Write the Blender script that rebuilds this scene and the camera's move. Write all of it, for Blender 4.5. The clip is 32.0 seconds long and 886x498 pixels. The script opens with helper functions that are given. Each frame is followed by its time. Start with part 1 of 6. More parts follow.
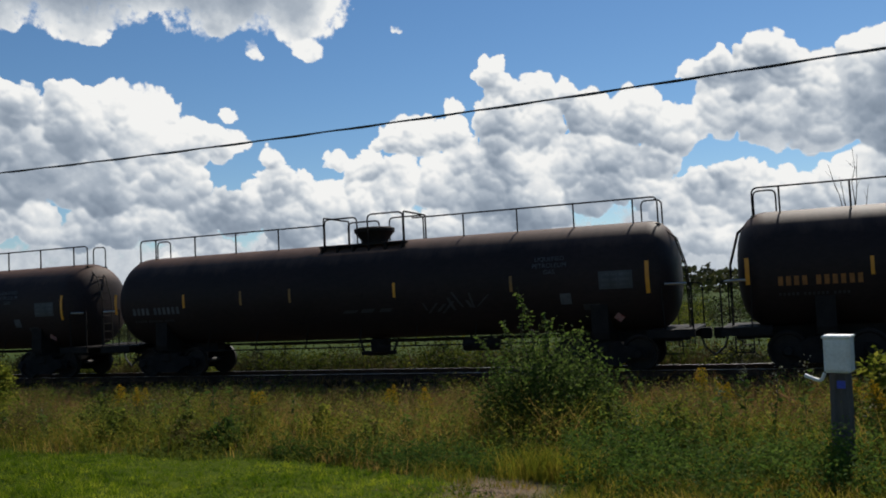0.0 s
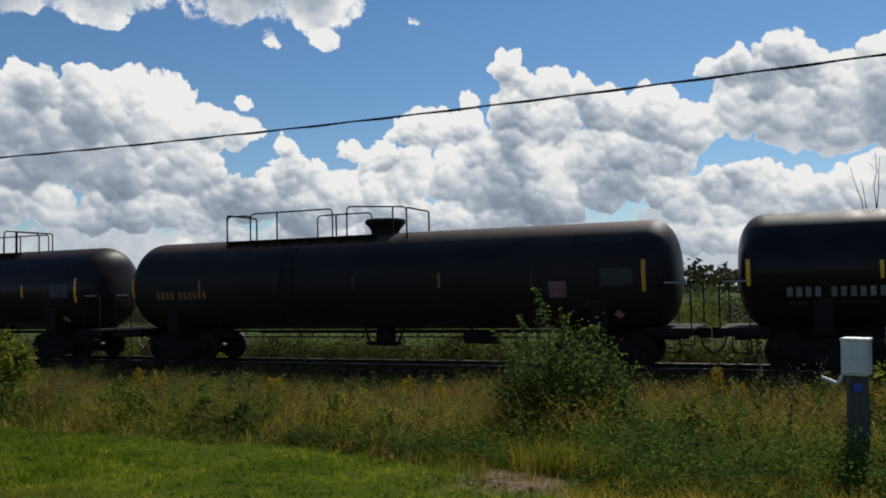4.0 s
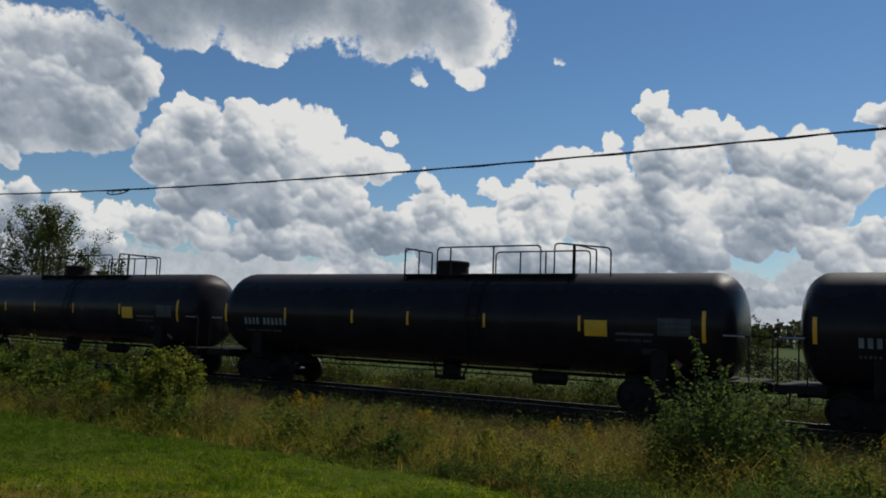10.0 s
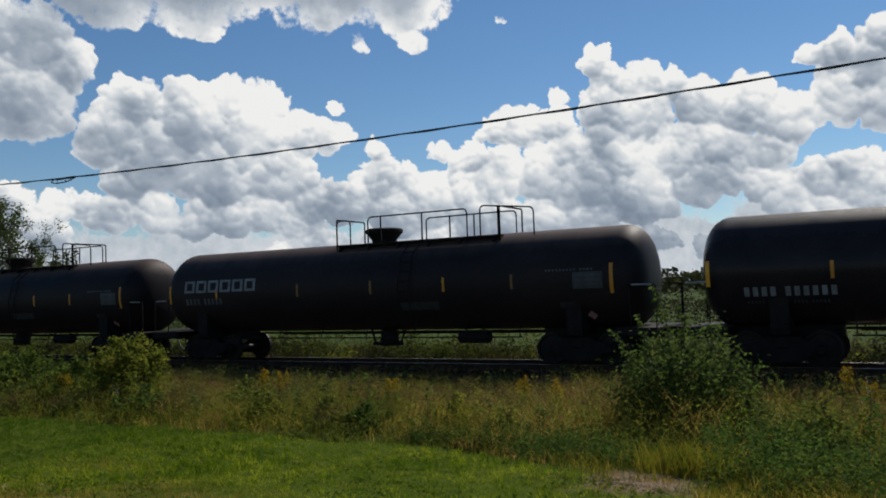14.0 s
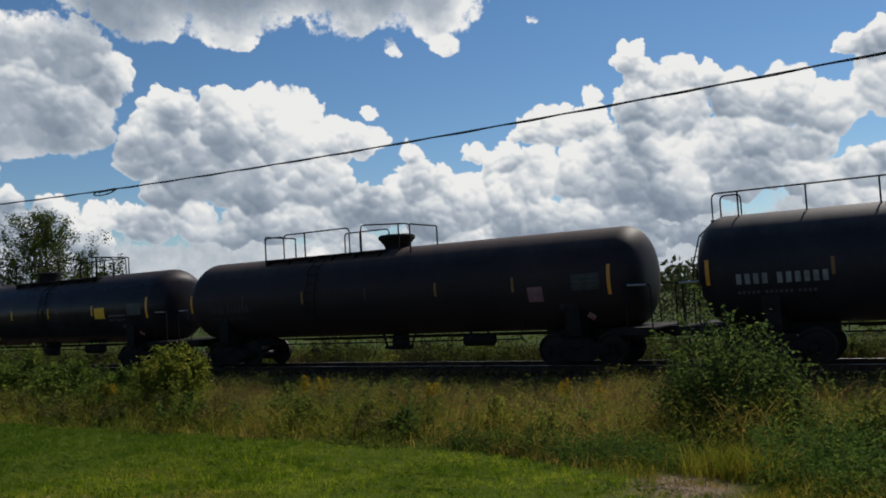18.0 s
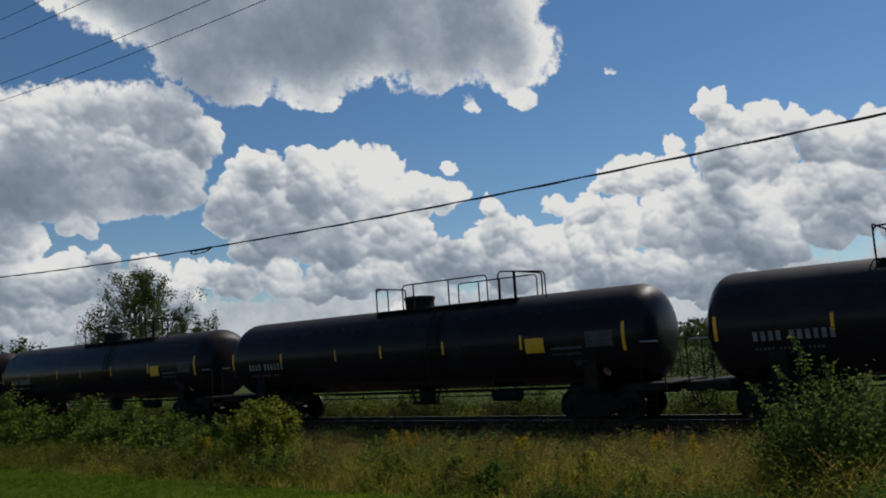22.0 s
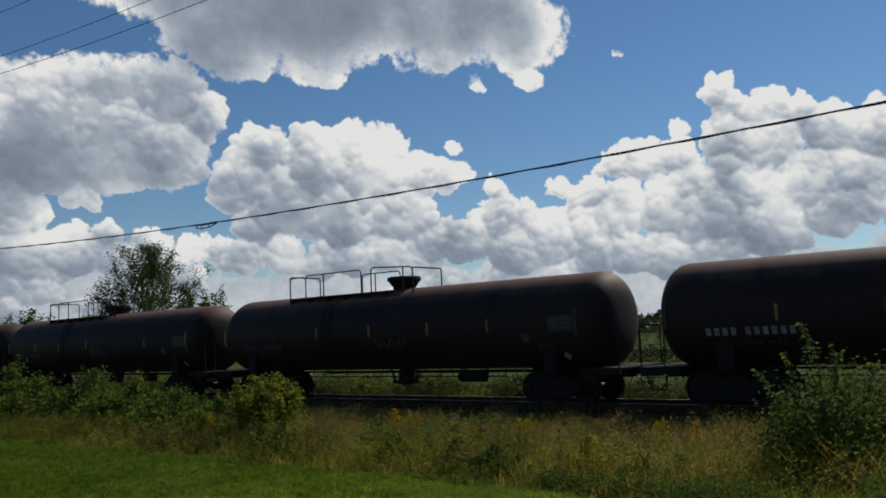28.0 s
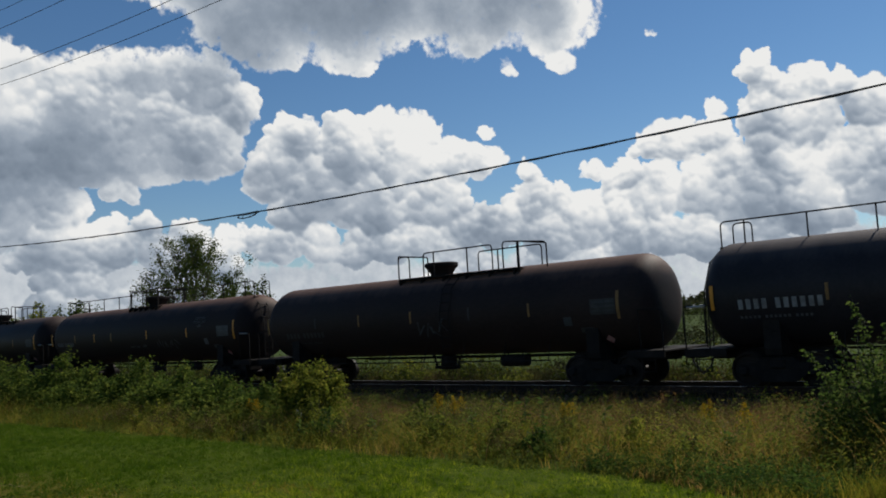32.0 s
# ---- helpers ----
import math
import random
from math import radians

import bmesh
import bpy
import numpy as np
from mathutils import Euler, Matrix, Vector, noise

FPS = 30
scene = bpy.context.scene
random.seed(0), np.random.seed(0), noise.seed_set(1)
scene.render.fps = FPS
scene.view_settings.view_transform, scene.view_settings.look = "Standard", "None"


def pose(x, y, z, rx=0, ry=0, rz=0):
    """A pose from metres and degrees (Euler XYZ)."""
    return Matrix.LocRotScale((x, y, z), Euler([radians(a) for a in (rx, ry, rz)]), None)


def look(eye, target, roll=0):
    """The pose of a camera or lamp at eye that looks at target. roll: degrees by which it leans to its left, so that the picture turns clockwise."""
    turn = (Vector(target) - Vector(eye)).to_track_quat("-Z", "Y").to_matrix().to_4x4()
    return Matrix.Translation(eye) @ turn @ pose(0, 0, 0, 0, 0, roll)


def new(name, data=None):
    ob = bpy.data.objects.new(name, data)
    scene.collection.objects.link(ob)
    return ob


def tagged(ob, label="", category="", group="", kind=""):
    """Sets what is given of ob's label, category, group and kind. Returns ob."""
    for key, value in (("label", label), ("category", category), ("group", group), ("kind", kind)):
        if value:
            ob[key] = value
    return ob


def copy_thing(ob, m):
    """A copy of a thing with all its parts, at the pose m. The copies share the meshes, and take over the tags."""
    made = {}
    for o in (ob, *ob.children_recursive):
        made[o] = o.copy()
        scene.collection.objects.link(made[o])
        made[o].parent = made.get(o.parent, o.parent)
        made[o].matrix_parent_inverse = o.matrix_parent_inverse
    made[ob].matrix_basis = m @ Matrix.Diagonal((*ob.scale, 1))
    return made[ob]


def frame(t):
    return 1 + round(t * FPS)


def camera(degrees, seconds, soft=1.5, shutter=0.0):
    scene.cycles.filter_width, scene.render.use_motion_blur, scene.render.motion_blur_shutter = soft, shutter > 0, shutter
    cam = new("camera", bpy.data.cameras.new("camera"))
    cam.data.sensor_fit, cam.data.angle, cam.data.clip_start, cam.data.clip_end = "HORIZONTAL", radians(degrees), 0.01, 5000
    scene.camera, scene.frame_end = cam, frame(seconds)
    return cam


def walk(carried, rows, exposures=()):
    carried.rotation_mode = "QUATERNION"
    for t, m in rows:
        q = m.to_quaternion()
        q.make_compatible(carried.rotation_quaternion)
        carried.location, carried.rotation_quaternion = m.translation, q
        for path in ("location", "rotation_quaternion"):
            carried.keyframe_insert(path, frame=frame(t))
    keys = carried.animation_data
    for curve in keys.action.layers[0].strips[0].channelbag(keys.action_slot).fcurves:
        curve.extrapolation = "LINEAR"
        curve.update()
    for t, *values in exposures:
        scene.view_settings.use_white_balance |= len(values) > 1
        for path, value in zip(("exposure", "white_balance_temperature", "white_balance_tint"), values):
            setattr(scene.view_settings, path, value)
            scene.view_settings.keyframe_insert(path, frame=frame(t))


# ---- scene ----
def view(x, y, z, tilt, lean, turn):
    """A camera pose: tilt up, lean to its left, turn to its left, in degrees."""
    return pose(x, y, z, 0, 0, turn) @ pose(0, 0, 0, 90 + tilt) @ pose(0, 0, 0, 0, 0, lean)


cam = camera(54.63, 32.0, soft=1.85)
# seconds, eye, tilt, lean, turn
PATH = [
    (0.0, view(0.129, 0.196, 2.121, 3.25, -2.76, 22.11)),
    (0.5, view(0.095, 0.149, 2.104, 4.78, -0.55, 21.45)),
    (1.0, view(0.113, 0.205, 2.098, 3.49, -0.90, 22.36)),
    (1.5, view(0.089, 0.170, 2.098, 2.56, -1.77, 23.04)),
    (2.0, view(0.106, 0.207, 2.106, 2.02, -1.27, 24.22)),
    (2.5, view(0.108, 0.152, 2.098, 2.28, -0.65, 22.74)),
    (4.5, view(0.111, 0.108, 2.122, 2.91, -1.66, 23.45)),
    (5.0, view(0.147, 0.108, 2.116, 2.48, -2.44, 23.31)),
    (5.5, view(0.127, 0.092, 2.115, 2.15, -2.50, 22.87)),
    (6.0, view(0.138, 0.115, 2.122, 1.90, -3.35, 20.10)),
    (6.5, view(0.005, -0.129, 2.228, 3.93, -5.26, 25.90)),
    (7.0, view(-0.020, -0.229, 2.171, 3.24, -8.75, 30.42)),
    (7.5, view(-0.023, -0.187, 2.140, 0.72, -2.74, 32.42)),
    (8.0, view(-0.033, -0.135, 2.105, -2.60, -0.51, 30.30)),
    (8.5, view(-0.043, -0.139, 2.168, 1.19, 0.08, 33.33)),
    (9.0, view(0.001, -0.146, 2.156, 3.95, -0.40, 32.70)),
    (9.5, view(0.012, -0.167, 2.140, 6.12, 0.87, 31.88)),
    (10.0, view(-0.008, -0.202, 2.130, 5.25, 2.14, 32.68)),
    (10.5, view(0.008, -0.171, 2.152, 4.30, 2.66, 29.62)),
    (11.0, view(0.020, -0.148, 2.150, 5.39, -0.39, 28.59)),
    (11.5, view(-0.011, -0.171, 2.142, 4.95, 0.21, 28.20)),
    (12.0, view(-0.001, -0.162, 2.140, 4.28, 0.13, 28.70)),
    (12.5, view(-0.003, -0.163, 2.134, 3.96, 0.11, 28.06)),
    (13.0, view(-0.005, -0.147, 2.141, 2.78, -1.12, 29.02)),
    (13.5, view(-0.020, -0.147, 2.153, 2.90, -2.05, 29.61)),
    (15.5, view(-0.045, -0.012, 2.159, 3.63, -0.40, 31.64)),
    (16.0, view(-0.055, -0.016, 2.143, 4.67, 0.35, 32.35)),
    (16.5, view(-0.043, -0.005, 2.159, 3.06, 1.08, 33.20)),
    (17.0, view(-0.044, -0.003, 2.161, 3.29, 0.29, 33.59)),
    (17.5, view(-0.040, 0.008, 2.181, 3.92, 0.08, 32.89)),
    (18.0, view(-0.037, 0.020, 2.183, 3.16, -3.24, 32.65)),
    (18.5, view(-0.024, -0.022, 2.173, 5.62, -4.05, 33.41)),
    (19.0, view(-0.025, -0.062, 2.170, 8.03, -1.85, 35.07)),
    (19.5, view(0.003, -0.031, 2.159, 7.45, -3.49, 36.53)),
    (20.0, view(-0.003, -0.052, 2.179, 7.15, -3.32, 37.09)),
    (20.5, view(0.010, -0.045, 2.175, 7.02, -2.80, 37.16)),
    (21.0, view(0.010, -0.033, 2.180, 7.11, -3.17, 38.41)),
    (21.5, view(0.003, -0.023, 2.175, 7.57, -2.94, 38.12)),
    (22.0, view(-0.000, -0.042, 2.173, 7.04, -3.63, 38.13)),
    (22.5, view(-0.006, -0.025, 2.174, 6.82, -3.37, 39.14)),
    (23.0, view(-0.021, -0.016, 2.179, 7.14, -3.08, 39.19)),
    (23.5, view(-0.002, -0.025, 2.170, 7.06, -3.01, 39.34)),
    (24.0, view(-0.041, -0.018, 2.173, 5.46, -3.98, 40.48)),
    (24.5, view(-0.038, 0.005, 2.178, 5.20, -3.49, 39.90)),
    (25.0, view(-0.062, 0.006, 2.186, 4.95, -3.62, 39.82)),
    (25.5, view(0.004, 0.003, 2.199, 5.12, -3.59, 39.50)),
    (27.5, view(-0.058, 0.127, 2.186, 5.70, -2.58, 38.93)),
    (28.0, view(-0.061, 0.129, 2.186, 5.70, -2.44, 38.77)),
    (28.5, view(-0.056, 0.146, 2.180, 5.54, -2.48, 38.84)),
    (29.0, view(-0.077, 0.144, 2.186, 4.94, -3.18, 40.08)),
    (29.5, view(-0.102, 0.170, 2.182, 4.66, -3.34, 40.72)),
    (30.0, view(-0.081, 0.177, 2.180, 4.66, -3.36, 40.82)),
    (30.5, view(-0.091, 0.177, 2.191, 4.65, -2.95, 40.50)),
    (31.0, view(-0.082, 0.155, 2.188, 4.69, -2.87, 40.51)),
    (31.5, view(-0.076, 0.159, 2.184, 4.68, -2.88, 40.59)),
    (32.0, view(-0.115, 0.138, 2.181, 4.87, -3.32, 41.41)),
]
EXPOSURE = [(0, -0.02), (1, -0.17), (2, -0.13), (5, -0.1), (6.5, -0.1), (7.2, -0.02), (8, 0.3), (8.6, 0.08), (9.5, -0.18), (10, -0.3), (10.6, -0.2), (11, -0.1), (12, -0.08), (13, -0.1), (16, -0.02), (18, -0.12), (19, -0.36), (20, -0.3), (21, -0.3), (23, -0.32), (25, -0.32), (28, -0.26), (29, -0.3), (30, -0.14), (32, -0.12)]
walk(cam, PATH, EXPOSURE)

# ---- world, sun ----
SUN = Vector((0.10, 0.72, 0.68)).normalized()
world = bpy.data.worlds.new("sky")
scene.world = world
world.use_nodes = True
wt = world.node_tree
sky = wt.nodes.new("ShaderNodeTexSky")
sky.sky_type, sky.sun_disc = "NISHITA", False
sky.sun_elevation, sky.sun_rotation = math.asin(SUN.z), math.atan2(SUN.x, SUN.y)
sky.air_density, sky.dust_density, sky.ozone_density = 1.0, 0.05, 4.0
deeper = wt.nodes.new("ShaderNodeHueSaturation")
deeper.inputs["Saturation"].default_value, deeper.inputs["Value"].default_value = 1.14, 1.1
wt.links.new(sky.outputs[0], deeper.inputs["Color"])
wt.links.new(deeper.outputs[0], wt.nodes["Background"].inputs[0])
wt.nodes["Background"].inputs[1].default_value = 0.075
sun = new("sun", bpy.data.lights.new("sun", "SUN"))
sun.data.energy, sun.data.angle, sun.data.color = 5.0, radians(0.5), (1.0, 0.95, 0.86)
sun.matrix_world = look(SUN * 500, (0, 0, 0))


# ---- materials ----
def ramp_node(nt, stops):
    r = nt.nodes.new("ShaderNodeValToRGB")
    el = r.color_ramp.elements
    while len(el) < len(stops):
        el.new(0.5)
    for e, (p, c) in zip(el, stops):
        e.position, e.color = p, (*c, 1)
    return r


def noise_node(nt, scale, detail=4.0, rough=0.55, coord="Object", stretch=None):
    tc = nt.nodes.new("ShaderNodeTexCoord")
    n = nt.nodes.new("ShaderNodeTexNoise")
    n.inputs["Scale"].default_value, n.inputs["Detail"].default_value, n.inputs["Roughness"].default_value = scale, detail, rough
    src = tc.outputs[coord]
    if stretch:
        mp = nt.nodes.new("ShaderNodeMapping")
        mp.inputs["Scale"].default_value = stretch
        nt.links.new(src, mp.inputs[0])
        src = mp.outputs[0]
    nt.links.new(src, n.inputs["Vector"])
    return n


def surface(name, c1, c2, scale=3.0, rough=0.7, metal=0.0, fine=40.0, bump=0.15, dist=0.01, stretch=None, spec=0.5, vary=0.0, lit_dust=None):
    """Two-scale coloured surface: stains between c1 and c2, fine grain, bump, and a little change from piece to piece."""
    m = bpy.data.materials.new(name)
    m.use_nodes = True
    nt = m.node_tree
    b = nt.nodes["Principled BSDF"]
    n1, n2 = noise_node(nt, scale, 5, 0.6, stretch=stretch), noise_node(nt, fine, 3, stretch=stretch)
    r = ramp_node(nt, [(0.32, c1), (0.68, c2)])
    nt.links.new(n1.outputs[0], r.inputs[0])
    mix = nt.nodes.new("ShaderNodeMix")
    mix.data_type, mix.blend_type = "RGBA", "OVERLAY"
    mix.inputs[0].default_value = 0.35
    nt.links.new(r.outputs[0], mix.inputs[6])
    nt.links.new(n2.outputs[0], mix.inputs[7])
    out = mix.outputs[2]
    if vary:
        oi, hs, mr = nt.nodes.new("ShaderNodeObjectInfo"), nt.nodes.new("ShaderNodeHueSaturation"), nt.nodes.new("ShaderNodeMapRange")
        mr.inputs[3].default_value, mr.inputs[4].default_value = 1 - vary, 1 + vary
        nt.links.new(oi.outputs["Random"], mr.inputs[0])
        nt.links.new(mr.outputs[0], hs.inputs["Value"])
        nt.links.new(out, hs.inputs["Color"])
        out = hs.outputs[0]
    if lit_dust:
        # road dust and rust bloom on top, lightened to paint the shell's sunlit strip
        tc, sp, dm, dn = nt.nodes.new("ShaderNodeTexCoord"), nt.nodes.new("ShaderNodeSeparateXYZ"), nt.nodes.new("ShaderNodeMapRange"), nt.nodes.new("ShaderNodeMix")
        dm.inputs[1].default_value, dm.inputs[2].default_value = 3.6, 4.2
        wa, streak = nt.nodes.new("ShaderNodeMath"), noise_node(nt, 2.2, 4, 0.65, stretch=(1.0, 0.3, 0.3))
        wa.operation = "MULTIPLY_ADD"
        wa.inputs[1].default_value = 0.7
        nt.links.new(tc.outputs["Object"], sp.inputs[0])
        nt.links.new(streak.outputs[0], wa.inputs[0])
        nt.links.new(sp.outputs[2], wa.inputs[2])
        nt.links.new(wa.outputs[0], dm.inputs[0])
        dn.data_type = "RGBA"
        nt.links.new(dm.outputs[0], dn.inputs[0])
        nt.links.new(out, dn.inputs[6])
        dn.inputs[7].default_value = (*lit_dust, 1)
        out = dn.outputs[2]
    nt.links.new(out, b.inputs["Base Color"])
    b.inputs["Roughness"].default_value, b.inputs["Metallic"].default_value = rough, metal
    b.inputs["Specular IOR Level"].default_value = spec
    rr = nt.nodes.new("ShaderNodeMapRange")
    rr.inputs[3].default_value, rr.inputs[4].default_value = max(0.05, rough - 0.12), min(1, rough + 0.12)
    nt.links.new(n1.outputs[0], rr.inputs[0])
    nt.links.new(rr.outputs[0], b.inputs["Roughness"])
    if lit_dust:
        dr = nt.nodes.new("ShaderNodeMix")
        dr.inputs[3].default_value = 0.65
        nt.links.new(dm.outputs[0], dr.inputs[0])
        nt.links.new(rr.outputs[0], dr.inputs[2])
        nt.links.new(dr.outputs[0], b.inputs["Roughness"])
    if bump:
        bp = nt.nodes.new("ShaderNodeBump")
        bp.inputs["Strength"].default_value, bp.inputs["Distance"].default_value = bump, dist
        nt.links.new(n2.outputs[0], bp.inputs["Height"])
        nt.links.new(bp.outputs[0], b.inputs["Normal"])
    return m


def leafy(name, stops, through_light=0.45, rough=0.55, patch=1.6, share=0.45):
    """Leaves and blades: each takes a colour of its own, and light passes through."""
    m = bpy.data.materials.new(name)
    m.use_nodes = True
    nt = m.node_tree
    b, out = nt.nodes["Principled BSDF"], nt.nodes["Material Output"]
    g = nt.nodes.new("ShaderNodeNewGeometry")
    n1 = noise_node(nt, patch, 4)
    mix = nt.nodes.new("ShaderNodeMix")
    mix.inputs[0].default_value = share
    nt.links.new(g.outputs["Random Per Island"], mix.inputs[2])
    n2, ad, mp = noise_node(nt, patch * 0.13, 2), nt.nodes.new("ShaderNodeMath"), nt.nodes.new("ShaderNodeMapRange")
    nt.links.new(n1.outputs[0], ad.inputs[0])
    nt.links.new(n2.outputs[0], ad.inputs[1])
    mp.inputs[1].default_value, mp.inputs[2].default_value = 0.76, 1.24
    nt.links.new(ad.outputs[0], mp.inputs[0])
    nt.links.new(mp.outputs[0], mix.inputs[3])
    r = ramp_node(nt, stops)
    nt.links.new(mix.outputs[0], r.inputs[0])
    nt.links.new(r.outputs[0], b.inputs["Base Color"])
    b.inputs["Roughness"].default_value, b.inputs["Specular IOR Level"].default_value = max(rough, 0.75), 0.05
    t = nt.nodes.new("ShaderNodeBsdfTranslucent")
    nt.links.new(r.outputs[0], t.inputs[0])
    s = nt.nodes.new("ShaderNodeMixShader")
    s.inputs[0].default_value = through_light
    nt.links.new(b.outputs[0], s.inputs[1])
    nt.links.new(t.outputs[0], s.inputs[2])
    nt.links.new(s.outputs[0], out.inputs[0])
    return m


M_BLACK = surface("black_tank_paint", (0.0184, 0.01408, 0.0152), (0.0312, 0.024, 0.0256), 0.7, 0.24, fine=18, bump=0.02, vary=0.2, spec=0.12, lit_dust=(0.0384, 0.0304, 0.0288))
M_BLACK_MATT = surface("dull_black_tank_paint", (0.0176, 0.01248, 0.01248), (0.0312, 0.02208, 0.0216), 0.6, 0.52, fine=14, bump=0.05, stretch=(0.5, 1, 1), vary=0.3, spec=0.13, lit_dust=(0.088, 0.0608, 0.0496))
M_BLACK_BROWN = surface("rust_dusted_black_paint", (0.0176, 0.01184, 0.01088), (0.0312, 0.02, 0.0176), 0.5, 0.6, fine=12, bump=0.06, stretch=(0.5, 1, 1), vary=0.3, spec=0.13, lit_dust=(0.136, 0.08, 0.0576))
M_GREY_BLACK = surface("greyed_black_paint", (0.0184, 0.01568, 0.0176), (0.0312, 0.02688, 0.0304), 0.5, 0.48, fine=12, bump=0.05, vary=0.2, spec=0.16, lit_dust=(0.088, 0.0688, 0.0608))
M_IRON = surface("dirty_black_iron", (0.0117, 0.00975, 0.0091), (0.026, 0.02145, 0.01885), 3, 0.8, fine=30, bump=0.2, spec=0.1)
M_STEEL = surface("pale_glint_steel", (0.45, 0.44, 0.42), (0.65, 0.63, 0.6), 8, 0.38, 1.0, 40, 0.1)
M_WHEEL = surface("rusty_wheel_steel", (0.014, 0.0105, 0.009), (0.03, 0.022, 0.018), 4, 0.6, 0.0, 40, 0.15, spec=0.15)
M_YELLOW = surface("yellow_reflective_tape", (0.85, 0.36, 0.015), (0.95, 0.46, 0.02), 4, 0.4, fine=60, bump=0.02)
M_AMBER = surface("dirty_amber_tape", (0.55, 0.2, 0.012), (0.72, 0.3, 0.015), 4, 0.5, fine=60, bump=0.02)
M_PINK = surface("faded_pink_notice", (0.16, 0.07, 0.08), (0.26, 0.13, 0.14), 5, 0.6, bump=0.02)
M_DIM = surface("grimy_amber_tape", (0.14, 0.07, 0.02), (0.3, 0.15, 0.03), 4, 0.6, fine=50, bump=0.02)
M_PLACARD = surface("yellow_orange_placard", (0.75, 0.38, 0.012), (0.88, 0.47, 0.02), 3, 0.55, fine=30, bump=0.02)
M_ORANGE = surface("orange_stencil_paint", (0.2, 0.075, 0.018), (0.32, 0.125, 0.028), 5, 0.6, bump=0.02)
M_WHITE = surface("white_stencil_paint", (0.12, 0.12, 0.12), (0.26, 0.26, 0.26), 4, 0.6, fine=30, bump=0.02)
M_FADED = surface("faded_stencil_paint", (0.045, 0.045, 0.048), (0.1, 0.1, 0.105), 3, 0.7, fine=20, bump=0.02)
M_SCUFF = surface("worn_paint_scuff", (0.018, 0.016, 0.015), (0.045, 0.04, 0.038), 6, 0.7, fine=25, bump=0.03)
M_PANEL = surface("grey_stencil_panel", (0.027, 0.03, 0.033), (0.054, 0.057, 0.06), 3, 0.6, fine=20, bump=0.02)
M_RED = surface("red_placard_paint", (0.4, 0.12, 0.12), (0.5, 0.38, 0.37), 6, 0.5, bump=0.02)
M_CABLE = surface("black_cable_sheath", (0.012, 0.012, 0.013), (0.03, 0.03, 0.032), 5, 0.6, bump=0.1)
M_RAIL = surface("rusty_rail_steel", (0.03, 0.019, 0.013), (0.065, 0.04, 0.027), 3, 0.8, 0.0, 30, 0.2, spec=0.08)
M_RAILHEAD = surface("polished_railhead", (0.16, 0.14, 0.13), (0.26, 0.24, 0.22), 6, 0.45, 1.0, 40, 0.05)
# ballast stone coloured dark to stand for the shade under the train
M_SHADE_STONE = surface("shade_dark_ballast_stone", (0.016, 0.011, 0.008), (0.042, 0.029, 0.021), 2.5, 0.85, fine=18, bump=0.4, dist=0.03, spec=0.04)
M_TIE = surface("creosoted_timber", (0.024, 0.017, 0.013), (0.06, 0.044, 0.033), 3, 0.85, fine=25, bump=0.4, stretch=(4, 0.6, 4), vary=0.3, spec=0.05)
M_STONE = surface("brown_grey_ballast_stone", (0.075, 0.055, 0.042), (0.17, 0.125, 0.095), 2.5, 0.85, fine=18, bump=0.4, dist=0.03, spec=0.05)


# ---- mesh helpers ----
def part(name, bm, material, parent=None, label="", smooth=True):
    """Links a bmesh as one mesh object under a thing or a part."""
    me = bpy.data.meshes.new(name)
    bm.to_mesh(me)
    bm.free()
    if smooth:
        for p in me.polygons:
            p.use_smooth = True
        me.set_sharp_from_angle(angle=radians(40))
    me.materials.append(material)
    ob = new(name, me)
    ob.parent = parent
    if label:
        ob["label"] = label
    return ob


def empty(name, m=None):
    ob = new(name)
    ob.empty_display_size = 0.3
    if m is not None:
        ob.matrix_world = m
    return ob


def box(bm, x0, x1, y0, y1, z0, z1, bevel=0.0):
    vs = [bm.verts.new((x, y, z)) for x in (x0, x1) for y in (y0, y1) for z in (z0, z1)]
    fs = [bm.faces.new([vs[i] for i in q]) for q in ((0, 1, 3, 2), (4, 6, 7, 5), (0, 4, 5, 1), (2, 3, 7, 6), (0, 2, 6, 4), (1, 5, 7, 3))]
    if bevel:
        es = list({e for f in fs for e in f.edges})
        bmesh.ops.bevel(bm, geom=es, offset=bevel, segments=1, affect="EDGES")
    return bm


def tube(bm, pts, r, sides=6, cap=True):
    """A round bar along the points; r is one radius or one for each point."""
    pts = [Vector(p) for p in pts]
    rs = r if isinstance(r, (list, tuple)) else [r] * len(pts)
    rings, side = [], None
    for i, p in enumerate(pts):
        d = (pts[min(i + 1, len(pts) - 1)] - pts[max(i - 1, 0)]).normalized()
        if side is None:
            side = d.orthogonal().normalized()
        side = (side - d * side.dot(d)).normalized()
        up = d.cross(side)
        rings.append([bm.verts.new(p + (side * math.cos(a) + up * math.sin(a)) * rs[i]) for a in (2 * math.pi * k / sides for k in range(sides))])
    for a, b in zip(rings, rings[1:]):
        for k in range(sides):
            bm.faces.new((a[k], a[(k + 1) % sides], b[(k + 1) % sides], b[k]))
    if cap:
        bm.faces.new(rings[0][::-1])
        bm.faces.new(rings[-1])
    return bm


